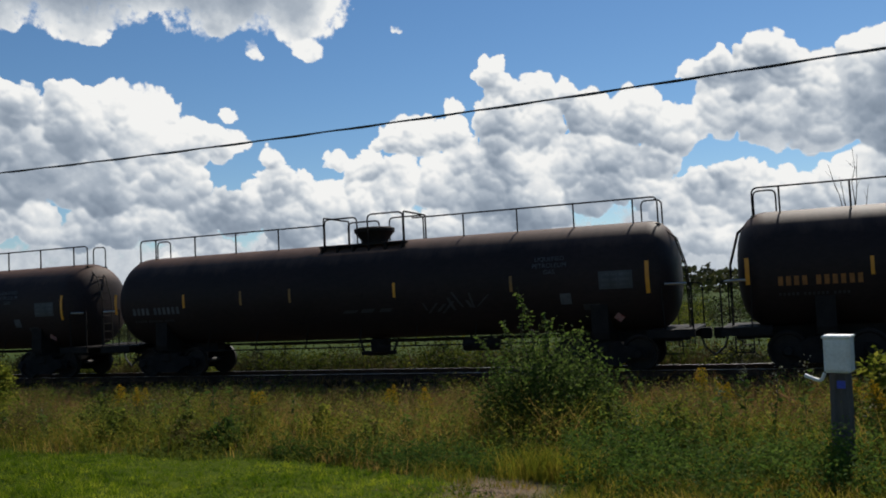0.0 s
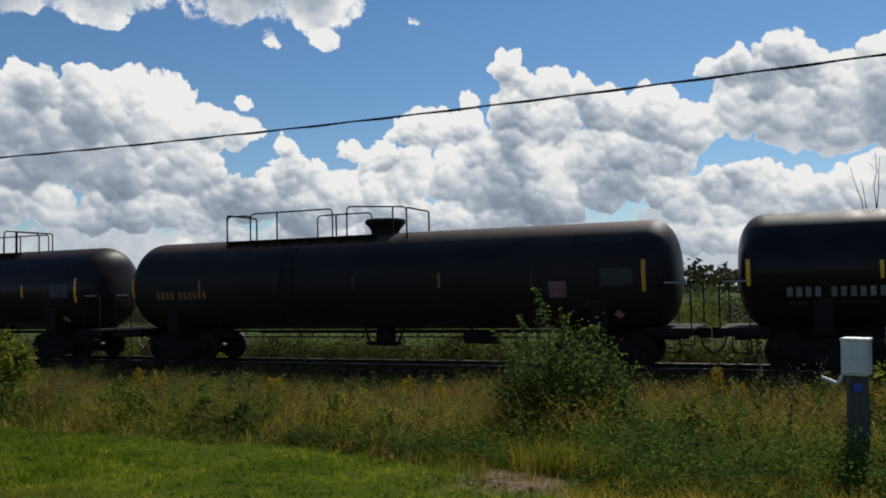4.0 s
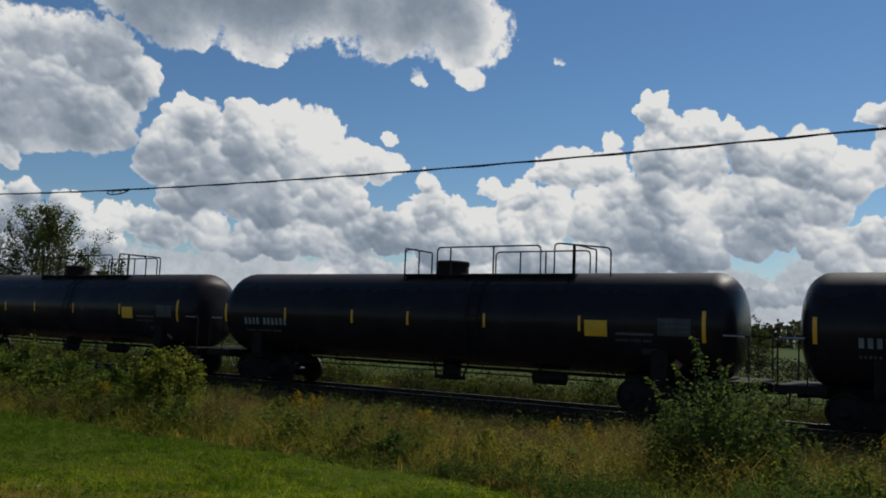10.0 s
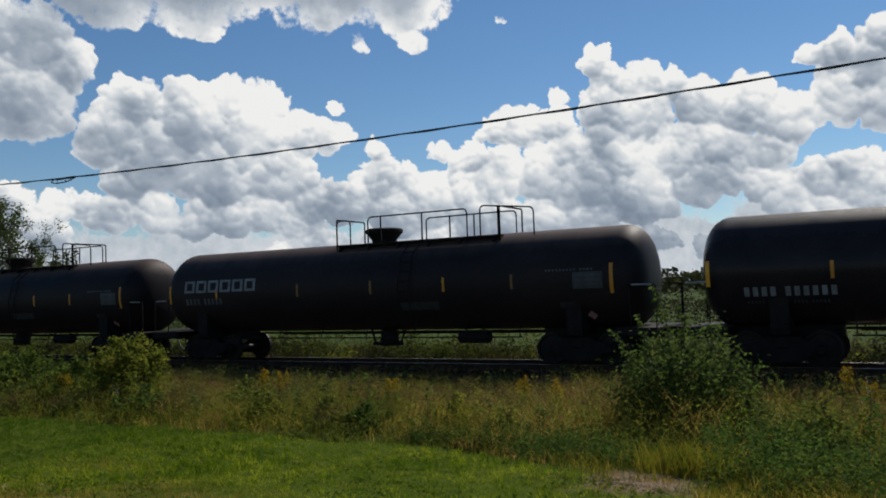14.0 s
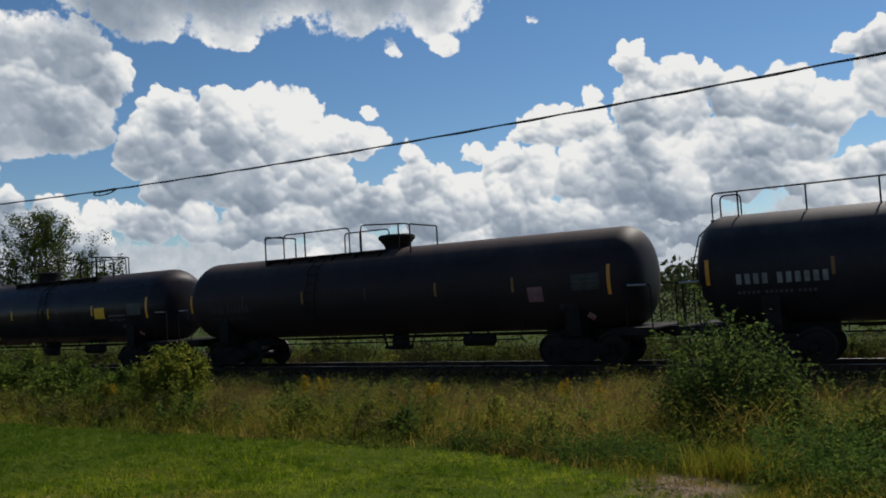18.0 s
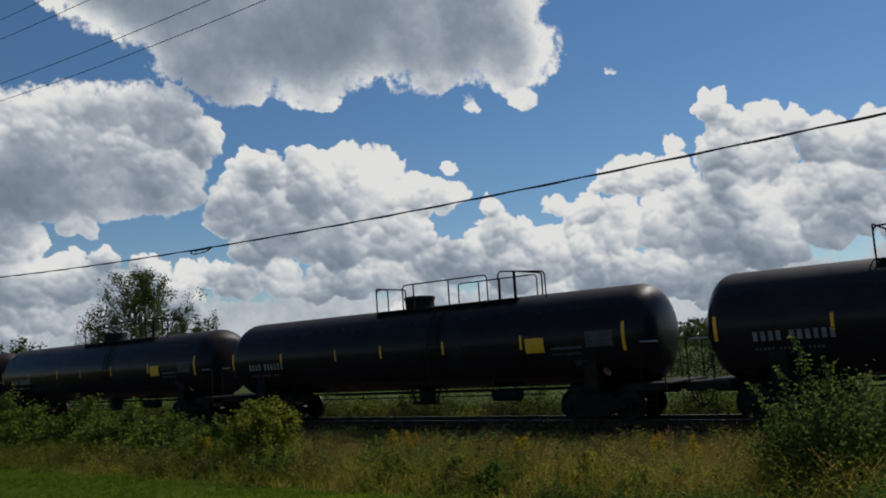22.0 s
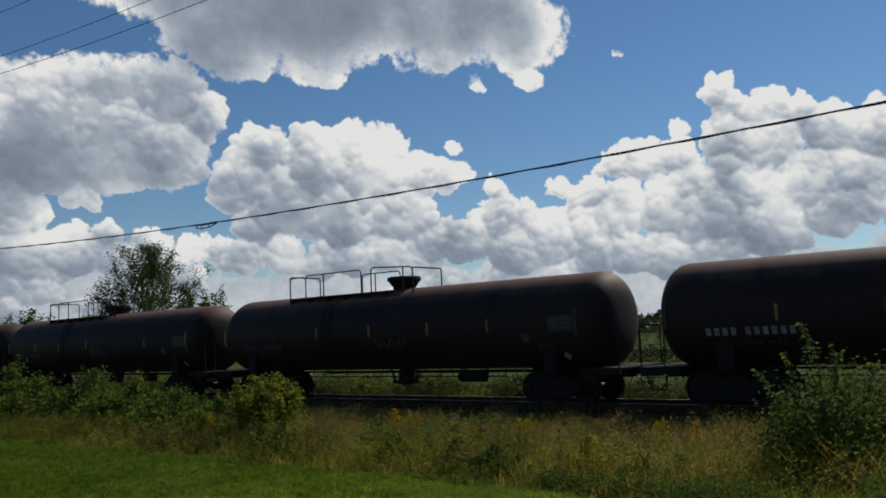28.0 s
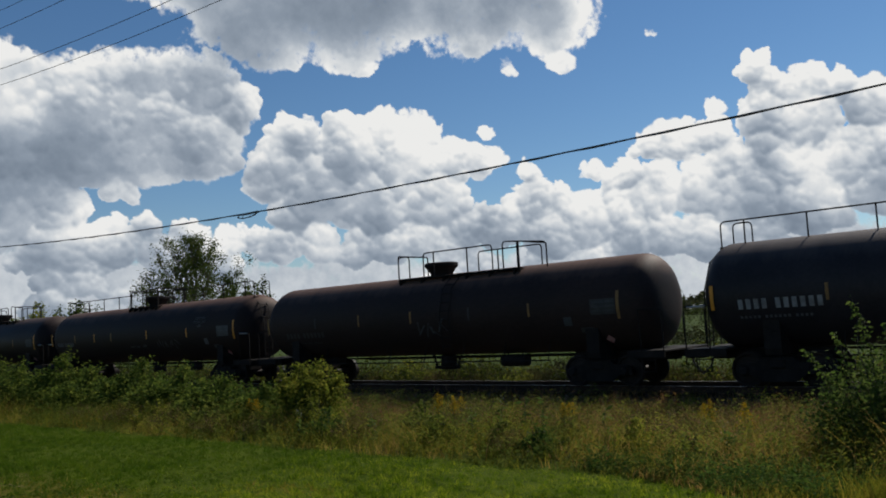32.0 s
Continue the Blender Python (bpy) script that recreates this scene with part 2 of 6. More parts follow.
def lathe(bm, profile, axis="x", sides=24, centre=(0, 0, 0)):
    """A body of revolution: profile of (along, radius)."""
    c = Vector(centre)
    rings = []
    for s, r in profile:
        ring = []
        for k in range(sides):
            a = 2 * math.pi * k / sides
            u, v = r * math.cos(a), r * math.sin(a)
            ring.append(bm.verts.new(c + Vector({"x": (s, u, v), "y": (v, s, u), "z": (u, v, s)}[axis])))
        rings.append(ring)
    for a, b in zip(rings, rings[1:]):
        for k in range(sides):
            bm.faces.new((a[k], a[(k + 1) % sides], b[(k + 1) % sides], b[k]))
    bm.faces.new(rings[0][::-1])
    bm.faces.new(rings[-1])
    bmesh.ops.recalc_face_normals(bm, faces=bm.faces)
    return bm


def rounded(pts, r=0.12, n=4):
    """The points of a bent bar with its corners rounded."""
    pts = [Vector(p) for p in pts]
    out = [pts[0]]
    for a, p, b in zip(pts, pts[1:], pts[2:]):
        u, v = (a - p), (b - p)
        q = min(r, u.length * 0.45, v.length * 0.45)
        s, e = p + u.normalized() * q, p + v.normalized() * q
        out += [(s * (1 - t) ** 2 + p * 2 * t * (1 - t) + e * t * t) for t in (i / n for i in range(n + 1))]
    return out + [pts[-1]]


def raw(name, verts, faces, material, parent=None, smooth=False):
    """A mesh object straight from arrays of corners and of triangles or quads."""
    me = bpy.data.meshes.new(name)
    verts, faces = np.asarray(verts, np.float32), np.asarray(faces, np.int32)
    n, k = faces.shape
    me.vertices.add(len(verts))
    me.vertices.foreach_set("co", verts.ravel())
    me.loops.add(n * k)
    me.loops.foreach_set("vertex_index", faces.ravel())
    me.polygons.add(n)
    me.polygons.foreach_set("loop_start", np.arange(0, n * k, k, dtype=np.int32))
    me.polygons.foreach_set("loop_total", np.full(n, k, np.int32))
    if smooth:
        me.polygons.foreach_set("use_smooth", np.ones(n, bool))
    me.update(calc_edges=True)
    me.materials.append(material)
    ob = new(name, me)
    ob.parent = parent
    return ob


rng = np.random.default_rng(7)
TRACK_Y = 23.5
LAWN_EDGE = 11.0


def ground_z(x, y):
    """Height of the ground: it falls gently from the lawn to the track, rises to the ballast and lies flat beyond."""
    x, y = np.asarray(x, float), np.asarray(y, float)
    near = 0.45 - 0.055 * np.clip(y, -8, 18)
    bed = -0.2 - np.clip((np.abs(y - TRACK_Y) - 1.2) * 0.55, 0, 1.2)
    far = np.where(y > TRACK_Y, -0.75 - 0.0 * y, near)
    base = np.where(y < TRACK_Y, np.maximum(near, bed), np.maximum(far, bed))
    bumps = 0.035 * np.sin(x * 0.9 + 1.3 * np.sin(y * 0.5)) * np.sin(y * 0.8 + 0.4) + 0.02 * np.sin(x * 2.3 + y * 1.7)
    return base + bumps * (np.abs(y - TRACK_Y) > 3.2)


# ---- ground ----
def ground_material():
    m = bpy.data.materials.new("ground")
    m.use_nodes = True
    nt = m.node_tree
    b = nt.nodes["Principled BSDF"]
    tc, sep = nt.nodes.new("ShaderNodeTexCoord"), nt.nodes.new("ShaderNodeSeparateXYZ")
    nt.links.new(tc.outputs["Object"], sep.inputs[0])
    wob = noise_node(nt, 0.8, 4)

    def step(socket, lo, hi, wobble=0.0):
        src = socket
        if wobble:
            ma = nt.nodes.new("ShaderNodeMath")
            ma.operation = "MULTIPLY_ADD"
            nt.links.new(wob.outputs[0], ma.inputs[0])
            ma.inputs[1].default_value = wobble
            nt.links.new(socket, ma.inputs[2])
            src = ma.outputs[0]
        mr = nt.nodes.new("ShaderNodeMapRange")
        mr.interpolation_type = "SMOOTHSTEP"
        mr.inputs[1].default_value, mr.inputs[2].default_value = lo, hi
        nt.links.new(src, mr.inputs[0])
        return mr.outputs[0]

    def blend(fac, a, c):
        mx = nt.nodes.new("ShaderNodeMix")
        mx.data_type = "RGBA"
        nt.links.new(fac, mx.inputs[0])
        nt.links.new(a, mx.inputs[6])
        nt.links.new(c, mx.inputs[7])
        return mx.outputs[2]

    def tone(scale, stops):
        n, r = noise_node(nt, scale, 6, 0.65), ramp_node(nt, stops)
        nt.links.new(n.outputs[0], r.inputs[0])
        return r.outputs[0]

    lawn = tone(1.7, [(0.3, (0.035, 0.055, 0.005)), (0.7, (0.07, 0.09, 0.009))])
    dry = tone(2.4, [(0.3, (0.17, 0.085, 0.03)), (0.4, (0.075, 0.075, 0.012)), (0.5, (0.13, 0.085, 0.022)), (0.56, (0.09, 0.08, 0.015)), (0.66, (0.34, 0.235, 0.125))])
    soil = tone(2.2, [(0.3, (0.030, 0.036, 0.010)), (0.7, (0.055, 0.062, 0.018))])
    stone = tone(14, [(0.3, (0.06, 0.043, 0.03)), (0.7, (0.15, 0.11, 0.08))])
    field = tone(0.12, [(0.3, (0.034, 0.054, 0.013)), (0.7, (0.058, 0.078, 0.022))])
    col = blend(step(sep.outputs[1], 7.6, 5.6, 1.8), lawn, dry)
    col = blend(step(sep.outputs[1], 11.5, 12.6, 0.8), col, soil)
    path = tone(9, [(0.3, (0.13, 0.09, 0.055)), (0.7, (0.235, 0.165, 0.11))])
    dv = nt.nodes.new("ShaderNodeVectorMath")
    dv.operation = "DISTANCE"
    sc = nt.nodes.new("ShaderNodeMapping")
    sc.inputs["Scale"].default_value = (1.0, 0.75, 0.0)
    nt.links.new(tc.outputs["Object"], sc.inputs[0])
    nt.links.new(sc.outputs[0], dv.inputs[0])
    dv.inputs[1].default_value = (-3.1, 9.3 * 0.75, 0)
    col = blend(step(dv.outputs["Value"], 1.45, 0.75, 1.1), col, path)
    col = blend(step(sep.outputs[1], 20.2, 20.9, 0.5), col, stone)
    # track bed tone with the train's shade painted in
    bed_shade = tone(14, [(0.3, (0.014, 0.009, 0.006)), (0.7, (0.034, 0.023, 0.016))])
    col = blend(step(sep.outputs[1], 22.0, 22.4, 0.2), col, bed_shade)
    col = blend(step(sep.outputs[1], 27.0, 29.0, 1.0), col, field)
    nt.links.new(col, b.inputs["Base Color"])
    b.inputs["Roughness"].default_value = 0.95
    b.inputs["Specular IOR Level"].default_value = 0.03
    fine, bp = noise_node(nt, 30, 5, 0.7), nt.nodes.new("ShaderNodeBump")
    bp.inputs["Strength"].default_value, bp.inputs["Distance"].default_value = 0.6, 0.03
    nt.links.new(fine.outputs[0], bp.inputs["Height"])
    nt.links.new(bp.outputs[0], b.inputs["Normal"])
    return m


def axis_steps(lo, hi, fine_lo, fine_hi, step, grow=1.35):
    out = list(np.arange(fine_lo, fine_hi + step, step))
    d = step
    while out[-1] < hi:
        d *= grow
        out.append(min(hi, out[-1] + d))
    d = step
    while out[0] > lo:
        d *= grow
        out.insert(0, max(lo, out[0] - d))
    return np.array(out)


gx, gy = axis_steps(-4000, 4000, -50, 14, 0.35), axis_steps(-300, 4400, 0, 30, 0.25)
GX, GY = np.meshgrid(gx, gy)
gv = np.stack([GX, GY, ground_z(GX, GY)], -1).reshape(-1, 3)
ii = np.arange(len(gx) * len(gy)).reshape(len(gy), len(gx))
gf = np.stack([ii[:-1, :-1], ii[:-1, 1:], ii[1:, 1:], ii[1:, :-1]], -1).reshape(-1, 4)
ground = tagged(raw("ground", gv, gf, ground_material(), smooth=True), "mown lawn, weedy strip, ballast bank and green field", "ground", kind="structure")


# ---- railway track ----
def rail_profile():
    return [(-0.07, -0.171), (0.07, -0.171), (0.07, -0.155), (0.012, -0.135), (0.012, -0.05), (0.036, -0.035), (0.036, -0.003), (0.03, 0.0), (-0.03, 0.0), (-0.036, -0.003), (-0.036, -0.035), (-0.012, -0.05), (-0.012, -0.135), (-0.07, -0.155)]


track = tagged(empty("railway_track", pose(0, TRACK_Y, 0)), "single railway track with rusty rails on timber sleepers", "track", kind="structure")
for side in (-1, 1):
    bm = bmesh.new()
    ends = []
    for x in (-420, 160):
        ends.append([bm.verts.new((x, side * 0.753 + a, z)) for a, z in rail_profile()])
    n = len(ends[0])
    for k in range(n):
        bm.faces.new((ends[0][k], ends[0][(k + 1) % n], ends[1][(k + 1) % n], ends[1][k]))
    bmesh.ops.recalc_face_normals(bm, faces=bm.faces)
    rail = part("rail", bm, M_RAIL, track, smooth=False)
    bm = bmesh.new()
    box(bm, -420, 160, side * 0.753 - 0.024, side * 0.753 + 0.024, 0.0005, 0.003)
    part("railhead", bm, M_RAILHEAD, rail, "bright wheel-polished running surface", smooth=False)


# ---- the train ----
R_TANK, Z_TANK = 1.45, 2.45


def on_tank(x, z, off=0.006):
    """A place on the near side of the tank at that height."""
    s = max(-1, min(1, (z - Z_TANK) / R_TANK))
    c = math.sqrt(1 - s * s)
    return (x, -(R_TANK + off) * c, Z_TANK + (R_TANK + off) * s)


def decal(name, x0, x1, z0, z1, material, parent, label="", tilt=0.0, seg=4):
    """A painted patch that follows the curve of the tank."""
    bm = bmesh.new()
    rows = []
    for k in range(seg + 1):
        z = z0 + (z1 - z0) * k / seg
        d = tilt * (k / seg - 0.5)
        rows.append([bm.verts.new(on_tank(x0 + d, z)), bm.verts.new(on_tank(x1 + d, z))])
    for a, b in zip(rows, rows[1:]):
        bm.faces.new((a[0], a[1], b[1], b[0]))
    return part(name, bm, material, parent, label)


def marks(parent, x0, x1, z0, z1, material, name="lettering", groups=(4, 6)):
    """Painted characters as plain bars of their size: groups of so many characters with a gap between."""
    bm = bmesh.new()
    pitch = (x1 - x0) / (sum(groups) + 0.7 * (len(groups) - 1) - 0.3)
    x = x0
    for g in groups:
        for k in range(g):
            bm.faces.new([bm.verts.new(on_tank(a, b, 0.008)) for a, b in ((x, z0), (x + pitch * 0.6, z0), (x + pitch * 0.6, z1), (x, z1))])
            x += pitch
        x += pitch * 0.7
    return tagged(part(name, bm, material, parent), kind="stuff")


def bogie(parent, x):
    """A three-piece truck: side frames, bolster, springs and two wheelsets."""
    b = empty("bogie")
    b.parent, b.location = parent, (x, 0, 0)
    for s in (-1, 1):
        y = s * 1.02
        bm = bmesh.new()
        prof = [(-1.12, 0.52), (-0.98, 0.62), (-0.55, 0.66), (-0.42, 0.78), (0.42, 0.78), (0.55, 0.66), (0.98, 0.62), (1.12, 0.52), (1.12, 0.36), (0.7, 0.34), (0.42, 0.16), (-0.42, 0.16), (-0.7, 0.34), (-1.12, 0.36)]
        a, c = [bm.verts.new((p, y - 0.07, q)) for p, q in prof], [bm.verts.new((p, y + 0.07, q)) for p, q in prof]
        bm.faces.new(a)
        bm.faces.new(c[::-1])
        for k in range(len(prof)):
            bm.faces.new((a[k], a[k - 1], c[k - 1], c[k]))
        bmesh.ops.recalc_face_normals(bm, faces=bm.faces)
        part("side_frame", bm, M_IRON, b, smooth=False)
        for e in (-0.89, 0.89):
            bm = bmesh.new()
            lathe(bm, [(-0.1, 0.1), (-0.02, 0.14), (0.08, 0.14), (0.12, 0.1)], "y", 12, (e, y + s * 0.06, 0.457))
            part("axle_box", bm, M_IRON, b)
        bm = bmesh.new()
        for e in (-0.16, 0, 0.16):
            pts = [(e + 0.065 * math.cos(t * 1.1), y + 0.065 * math.sin(t * 1.1), 0.2 + 0.3 * t / 26) for t in range(0, 27, 2)]
            tube(bm, pts, 0.016, 3)
        part("spring", bm, M_WHEEL, b)
    bm = bmesh.new()
    box(bm, -0.2, 0.2, -1.15, 1.15, 0.5, 0.74, 0.04)
    part("bolster", bm, M_IRON, b, smooth=False)
    for e in (-0.89, 0.89):
        bm = bmesh.new()
        tube(bm, [(0, -1.05, 0), (0, 1.05, 0)], 0.08, 10)
        for s in (-1, 1):
            lathe(bm, [(s * 0.69, 0.1), (s * 0.69, 0.485), (s * 0.715, 0.485), (s * 0.722, 0.459), (s * 0.83, 0.453), (s * 0.83, 0.4), (s * 0.77, 0.37), (s * 0.77, 0.16), (s * 0.84, 0.14), (s * 0.84, 0.1)], "y", 20)
        w = part("wheelset", bm, M_WHEEL, b, "steel wheelset with dark rusty discs")
        w.location = (e, 0, 0.457)
    return b


def tank_car(kind, pitch, flip):
    """One tank car; origin at the railhead under its middle, near side at -y, front at +x."""
    paint = {"T": M_BLACK, "C": M_BLACK, "P": M_BLACK_MATT, "U": M_BLACK_MATT, "B": M_BLACK_BROWN, "L": M_BLACK_BROWN, "G": M_GREY_BLACK}[kind]
    car = empty("tank_car")
    half = pitch / 2 - 0.72
    bm = bmesh.new()
    head = 0.72
    prof = [(-half + head * (1 - math.cos(a)), R_TANK * math.sin(a) ** 0.62) for a in (math.pi / 2 * k / 10 for k in range(1, 11))]
    prof = prof + [(-s, r) for s, r in prof[::-1]]
    prof = [(-half, 0.05)] + prof + [(half, 0.05)]
    lathe(bm, prof, "x", 56, (0, 0, Z_TANK))
    tank = part("tank", bm, paint, car)
    # stub sills, saddles and couplers
    bx = half - 1.95
    for s in (-1, 1):
        bm = bmesh.new()
        box(bm, min(s * (half - 3.3), s * (half + 0.15)), max(s * (half - 3.3), s * (half + 0.15)), -0.2, 0.2, 0.72, 1.06, 0.02)
        part("draft_sill", bm, M_IRON, car, smooth=False)
        bm = bmesh.new()
        prof = [(-1.25, 0.86), (1.25, 0.86), (1.3, 1.02), (1.28, 1.75), (1.05, 1.4), (0.6, 1.13), (0, 1.03), (-0.6, 1.13), (-1.05, 1.4), (-1.28, 1.75), (-1.3, 1.02)]
        a, c = [bm.verts.new((s * bx - 0.22, p, q)) for p, q in prof], [bm.verts.new((s * bx + 0.22, p, q)) for p, q in prof]
        bm.faces.new(a)
        bm.faces.new(c[::-1])
        for k in range(len(prof)):
            bm.faces.new((a[k], a[k - 1], c[k - 1], c[k]))
        bmesh.ops.recalc_face_normals(bm, faces=bm.faces)
        part("saddle", bm, M_IRON, car, smooth=False)
        bm = bmesh.new()
        x0, x1 = s * (half + 0.15), s * (pitch / 2 - 0.02)
        box(bm, min(x0, x1), max(x0, x1), -0.09, 0.09, 0.8, 0.98, 0.02)
        box(bm, min(x1, x1 - s * 0.3), max(x1, x1 - s * 0.3), -0.17, 0.14, 0.74, 1.03, 0.04)
        part("coupler", bm, M_IRON, car, smooth=False)
        # end platform with its grab rails and hose
        bm = bmesh.new()
        e0, e1 = s * (half - 0.75), s * (half + 0.42)
        box(bm, min(e0, e1), max(e0, e1), -1.42, 1.42, 1.0, 1.06, 0.01)
        for y in (-1.4, 1.4):
            box(bm, min(e0, e1) , max(e0, e1), y - 0.03, y + 0.03, 0.86, 1.06)
        part("end_platform", bm, M_IRON, car, smooth=False)
        for y in (-1.38, 1.38):
            bm = bmesh.new()
            tube(bm, rounded([(s * (half - 0.35), y, 2.22), (s * (half + 0.38), y, 2.2), (s * (half + 0.38), y, 1.05)], 0.1), 0.02, 6)
            tube(bm, [(s * (half - 0.3), y, 1.05), (s * (half - 0.35), y, 2.24)], 0.018, 6)
            grab = part("end_grab_rail", bm, M_IRON, car)
            if kind != "B" and y < 0:
                # extra pale bar on the rail that stands for its sky reflection
                bm = bmesh.new()
                tube(bm, [(s * (half - 0.25), y - 0.022, 2.2), (s * (half + 0.28), y - 0.022, 2.19)], 0.026, 6)
                part("bare_grip", bm, M_STEEL, grab, "bright steel bar for the sky's glint on the rail")
            bm = bmesh.new()
            tube(bm, [(s * (half + 0.1), y, 1.0), (s * (half + 0.1), y, 0.45)], 0.016, 5)
            tube(bm, [(s * (half - 0.32), y, 1.0), (s * (half - 0.32), y, 0.45)], 0.016, 5)
            for z in (0.46, 0.78):
                tube(bm, [(s * (half - 0.32), y, z), (s * (half + 0.1), y, z)], 0.016, 5)
            part("corner_step", bm, M_IRON, car)
        bm = bmesh.new()
        hx = s * (pitch / 2 - 0.35)
        tube(bm, [(hx, 0.32, 0.82), (hx + s * 0.1, 0.32, 0.5), (hx + s * 0.33, 0.3, 0.3), (s * pitch / 2, 0.3, 0.27)], 0.03, 6)
        part("air_hose", bm, M_CABLE, car)
        bogie(car, s * bx)
    # low side handrails on brackets
    for y in (-1, 1):
        bm = bmesh.new()
        tube(bm, [(-bx + 1.6, y * 1.22, 0.82), (bx - 1.6, y * 1.22, 0.82)], 0.022, 6)
        for k in range(7):
            x = (-bx + 1.7) + (2 * bx - 3.4) * k / 6
            tube(bm, [(x, y * 1.22, 0.82), (x, y * 1.0, 1.44)], 0.018, 5)
        part("side_handrail", bm, M_IRON, car)
    # underside gear
    bm = bmesh.new()
    tube(bm, [(-bx + 1.3, 0.28, 0.92), (bx - 1.3, 0.28, 0.92)], 0.035, 6)
    part("brake_pipe", bm, M_IRON, car)
    bm = bmesh.new()
    lathe(bm, [(-0.14, 0.18), (-0.1, 0.3), (0.28, 0.3), (0.32, 0.2)], "z", 14, (0.1, 0, 0.7))
    box(bm, -0.55, 0.6, -0.06, 0.06, 0.5, 0.62, 0.02)
    tube(bm, rounded([(-0.6, 0, 1.0), (-0.45, 0, 0.52), (0.5, 0, 0.52), (0.7, 0, 1.0)], 0.15), 0.04, 6)
    part("bottom_outlet", bm, M_IRON, car)
    bm = bmesh.new()
    lathe(bm, [(-0.55, 0.1), (-0.5, 0.2), (0.5, 0.2), (0.55, 0.1)], "x", 14, (bx - 3.6, -0.35, 0.78))
    tube(bm, [(bx - 3.9, -0.35, 0.9), (bx - 3.9, -0.3, 1.2)], 0.03, 5)
    tube(bm, [(bx - 3.3, -0.35, 0.9), (bx - 3.3, -0.3, 1.2)], 0.03, 5)
    part("brake_reservoir", bm, M_IRON, car)
    # platform, valve housing and railings on top
    top = Z_TANK + R_TANK
    zr = 4.6 if kind == "C" else 4.68
    if kind in "LG":
        p0, p1, vx = -1.4, 1.4, 0.05
    elif kind in "UB":
        p0, p1 = -1.4, 5.2
    else:
        p0, p1 = -1.35, 5.75
    vx = vx if kind in "LG" else (0.0 if not flip else 0.15)
    if flip:
        p0, p1 = (-5.15, 1.25) if kind in "UB" else (-4.9, 1.3)
    bm = bmesh.new()
    w0, w1 = p0, (p1 if kind in "LG" else p1 - 1.1)
    for y in (-0.85, -0.45, 0.2, 0.6):
        box(bm, w0, w1, y, y + 0.28, top - 0.12, top - 0.07)
    for k in range(6):
        x = w0 + (w1 - w0) * (k + 0.1) / 5.3
        box(bm, x, x + 0.06, -0.88, 0.9, top - 0.32, top - 0.12)
    part("walkway_grating", bm, M_IRON, car, smooth=False)
    bm = bmesh.new()
    if kind in "TC":
        lathe(bm, [(0, 0.5), (0.02, 0.52), (0.3, 0.52), (0.32, 0.55), (0.42, 0.55), (0.46, 0.5), (0.48, 0.1)], "z", 22, (vx, 0, top - 0.06))
    else:
        lathe(bm, [(0, 0.4), (0.12, 0.42), (0.3, 0.55), (0.36, 0.62), (0.46, 0.62), (0.5, 0.56), (0.52, 0.1)], "z", 22, (vx, 0, top - 0.06))
    house = part("valve_housing", bm, M_IRON, car)
    bm = bmesh.new()
    for a in range(6):
        t = a * math.pi / 3
        lathe(bm, [(0, 0.03), (0.07, 0.03), (0.09, 0.02)], "z", 6, (vx + 0.56 * math.cos(t), 0.56 * math.sin(t), top + 0.28))
    tagged(part("bolt", bm, M_IRON, house), kind="stuff")

    def hoop(x0, x1, y, z1=zr, posts=(), slope=0.0):
        bm = bmesh.new()
        tube(bm, rounded([(x0, y, top - 0.15), (x0, y, z1), (x1, y, z1 - slope), (x1, y, top - 0.15)], 0.16), 0.024, 6)
        for p in posts:
            tube(bm, [(p, y, top - 0.15), (p, y, z1 - slope * (p - x0) / (x1 - x0))], 0.026, 6)
        part("railing", bm, M_IRON, car)

    def across(x, z1=zr):
        bm = bmesh.new()
        tube(bm, rounded([(x, -0.8, top - 0.25), (x, -0.8, z1), (x, 0.8, z1), (x, 0.8, top - 0.25)], 0.08), 0.026, 6)
        part("railing", bm, M_IRON, car)

    if kind in "LG":
        for y in (-0.75, 0.75):
            hoop(-1.25, -0.15, y, zr - 0.05)
            hoop(0.2, 1.35, y, zr)
        across(-1.25)
        across(1.4)
        xe = half - 0.45
        for s in (-1, 1):
            bm = bmesh.new()
            z1, ya = zr - 0.18, -0.42
            a, b = sorted((s * 1.5, s * xe))
            tube(bm, rounded([(a, ya, z1), (b, ya, z1), (b, ya, top - 0.2)] if s > 0 else [(a, ya, top - 0.2), (a, ya, z1), (b, ya, z1)], 0.15), 0.022, 6)
            for k in range(1, 5):
                x = s * (1.5 + (xe - 1.5) * k / 4.4)
                tube(bm, [(x, ya, top - 0.06), (x, ya, z1)], 0.024, 6)
            part("long_railing", bm, M_IRON, car)
            bm = bmesh.new()
            tube(bm, rounded([(s * (xe - 0.55), 0.42, top - 0.1), (s * (xe - 0.55), 0.42, z1), (s * xe, 0.42, z1), (s * xe, 0.42, top - 0.2)], 0.15), 0.022, 6)
            part("end_hoop", bm, M_IRON, car)
            bm = bmesh.new()
            box(bm, min(s * (xe - 0.6), s * (xe + 0.05)), max(s * (xe - 0.6), s * (xe + 0.05)), -0.45, 0.45, top - 0.16, top - 0.1)
            part("end_walkway", bm, M_IRON, car, smooth=False)
            bm = bmesh.new()
            for y in (-0.42, -0.02):
                tube(bm, [(s * xe, y, top - 0.15), (s * (half - 0.05), y, 3.4), (s * (half + 0.18), y, 2.6), (s * (half + 0.2), y, 1.05)], 0.02, 5)
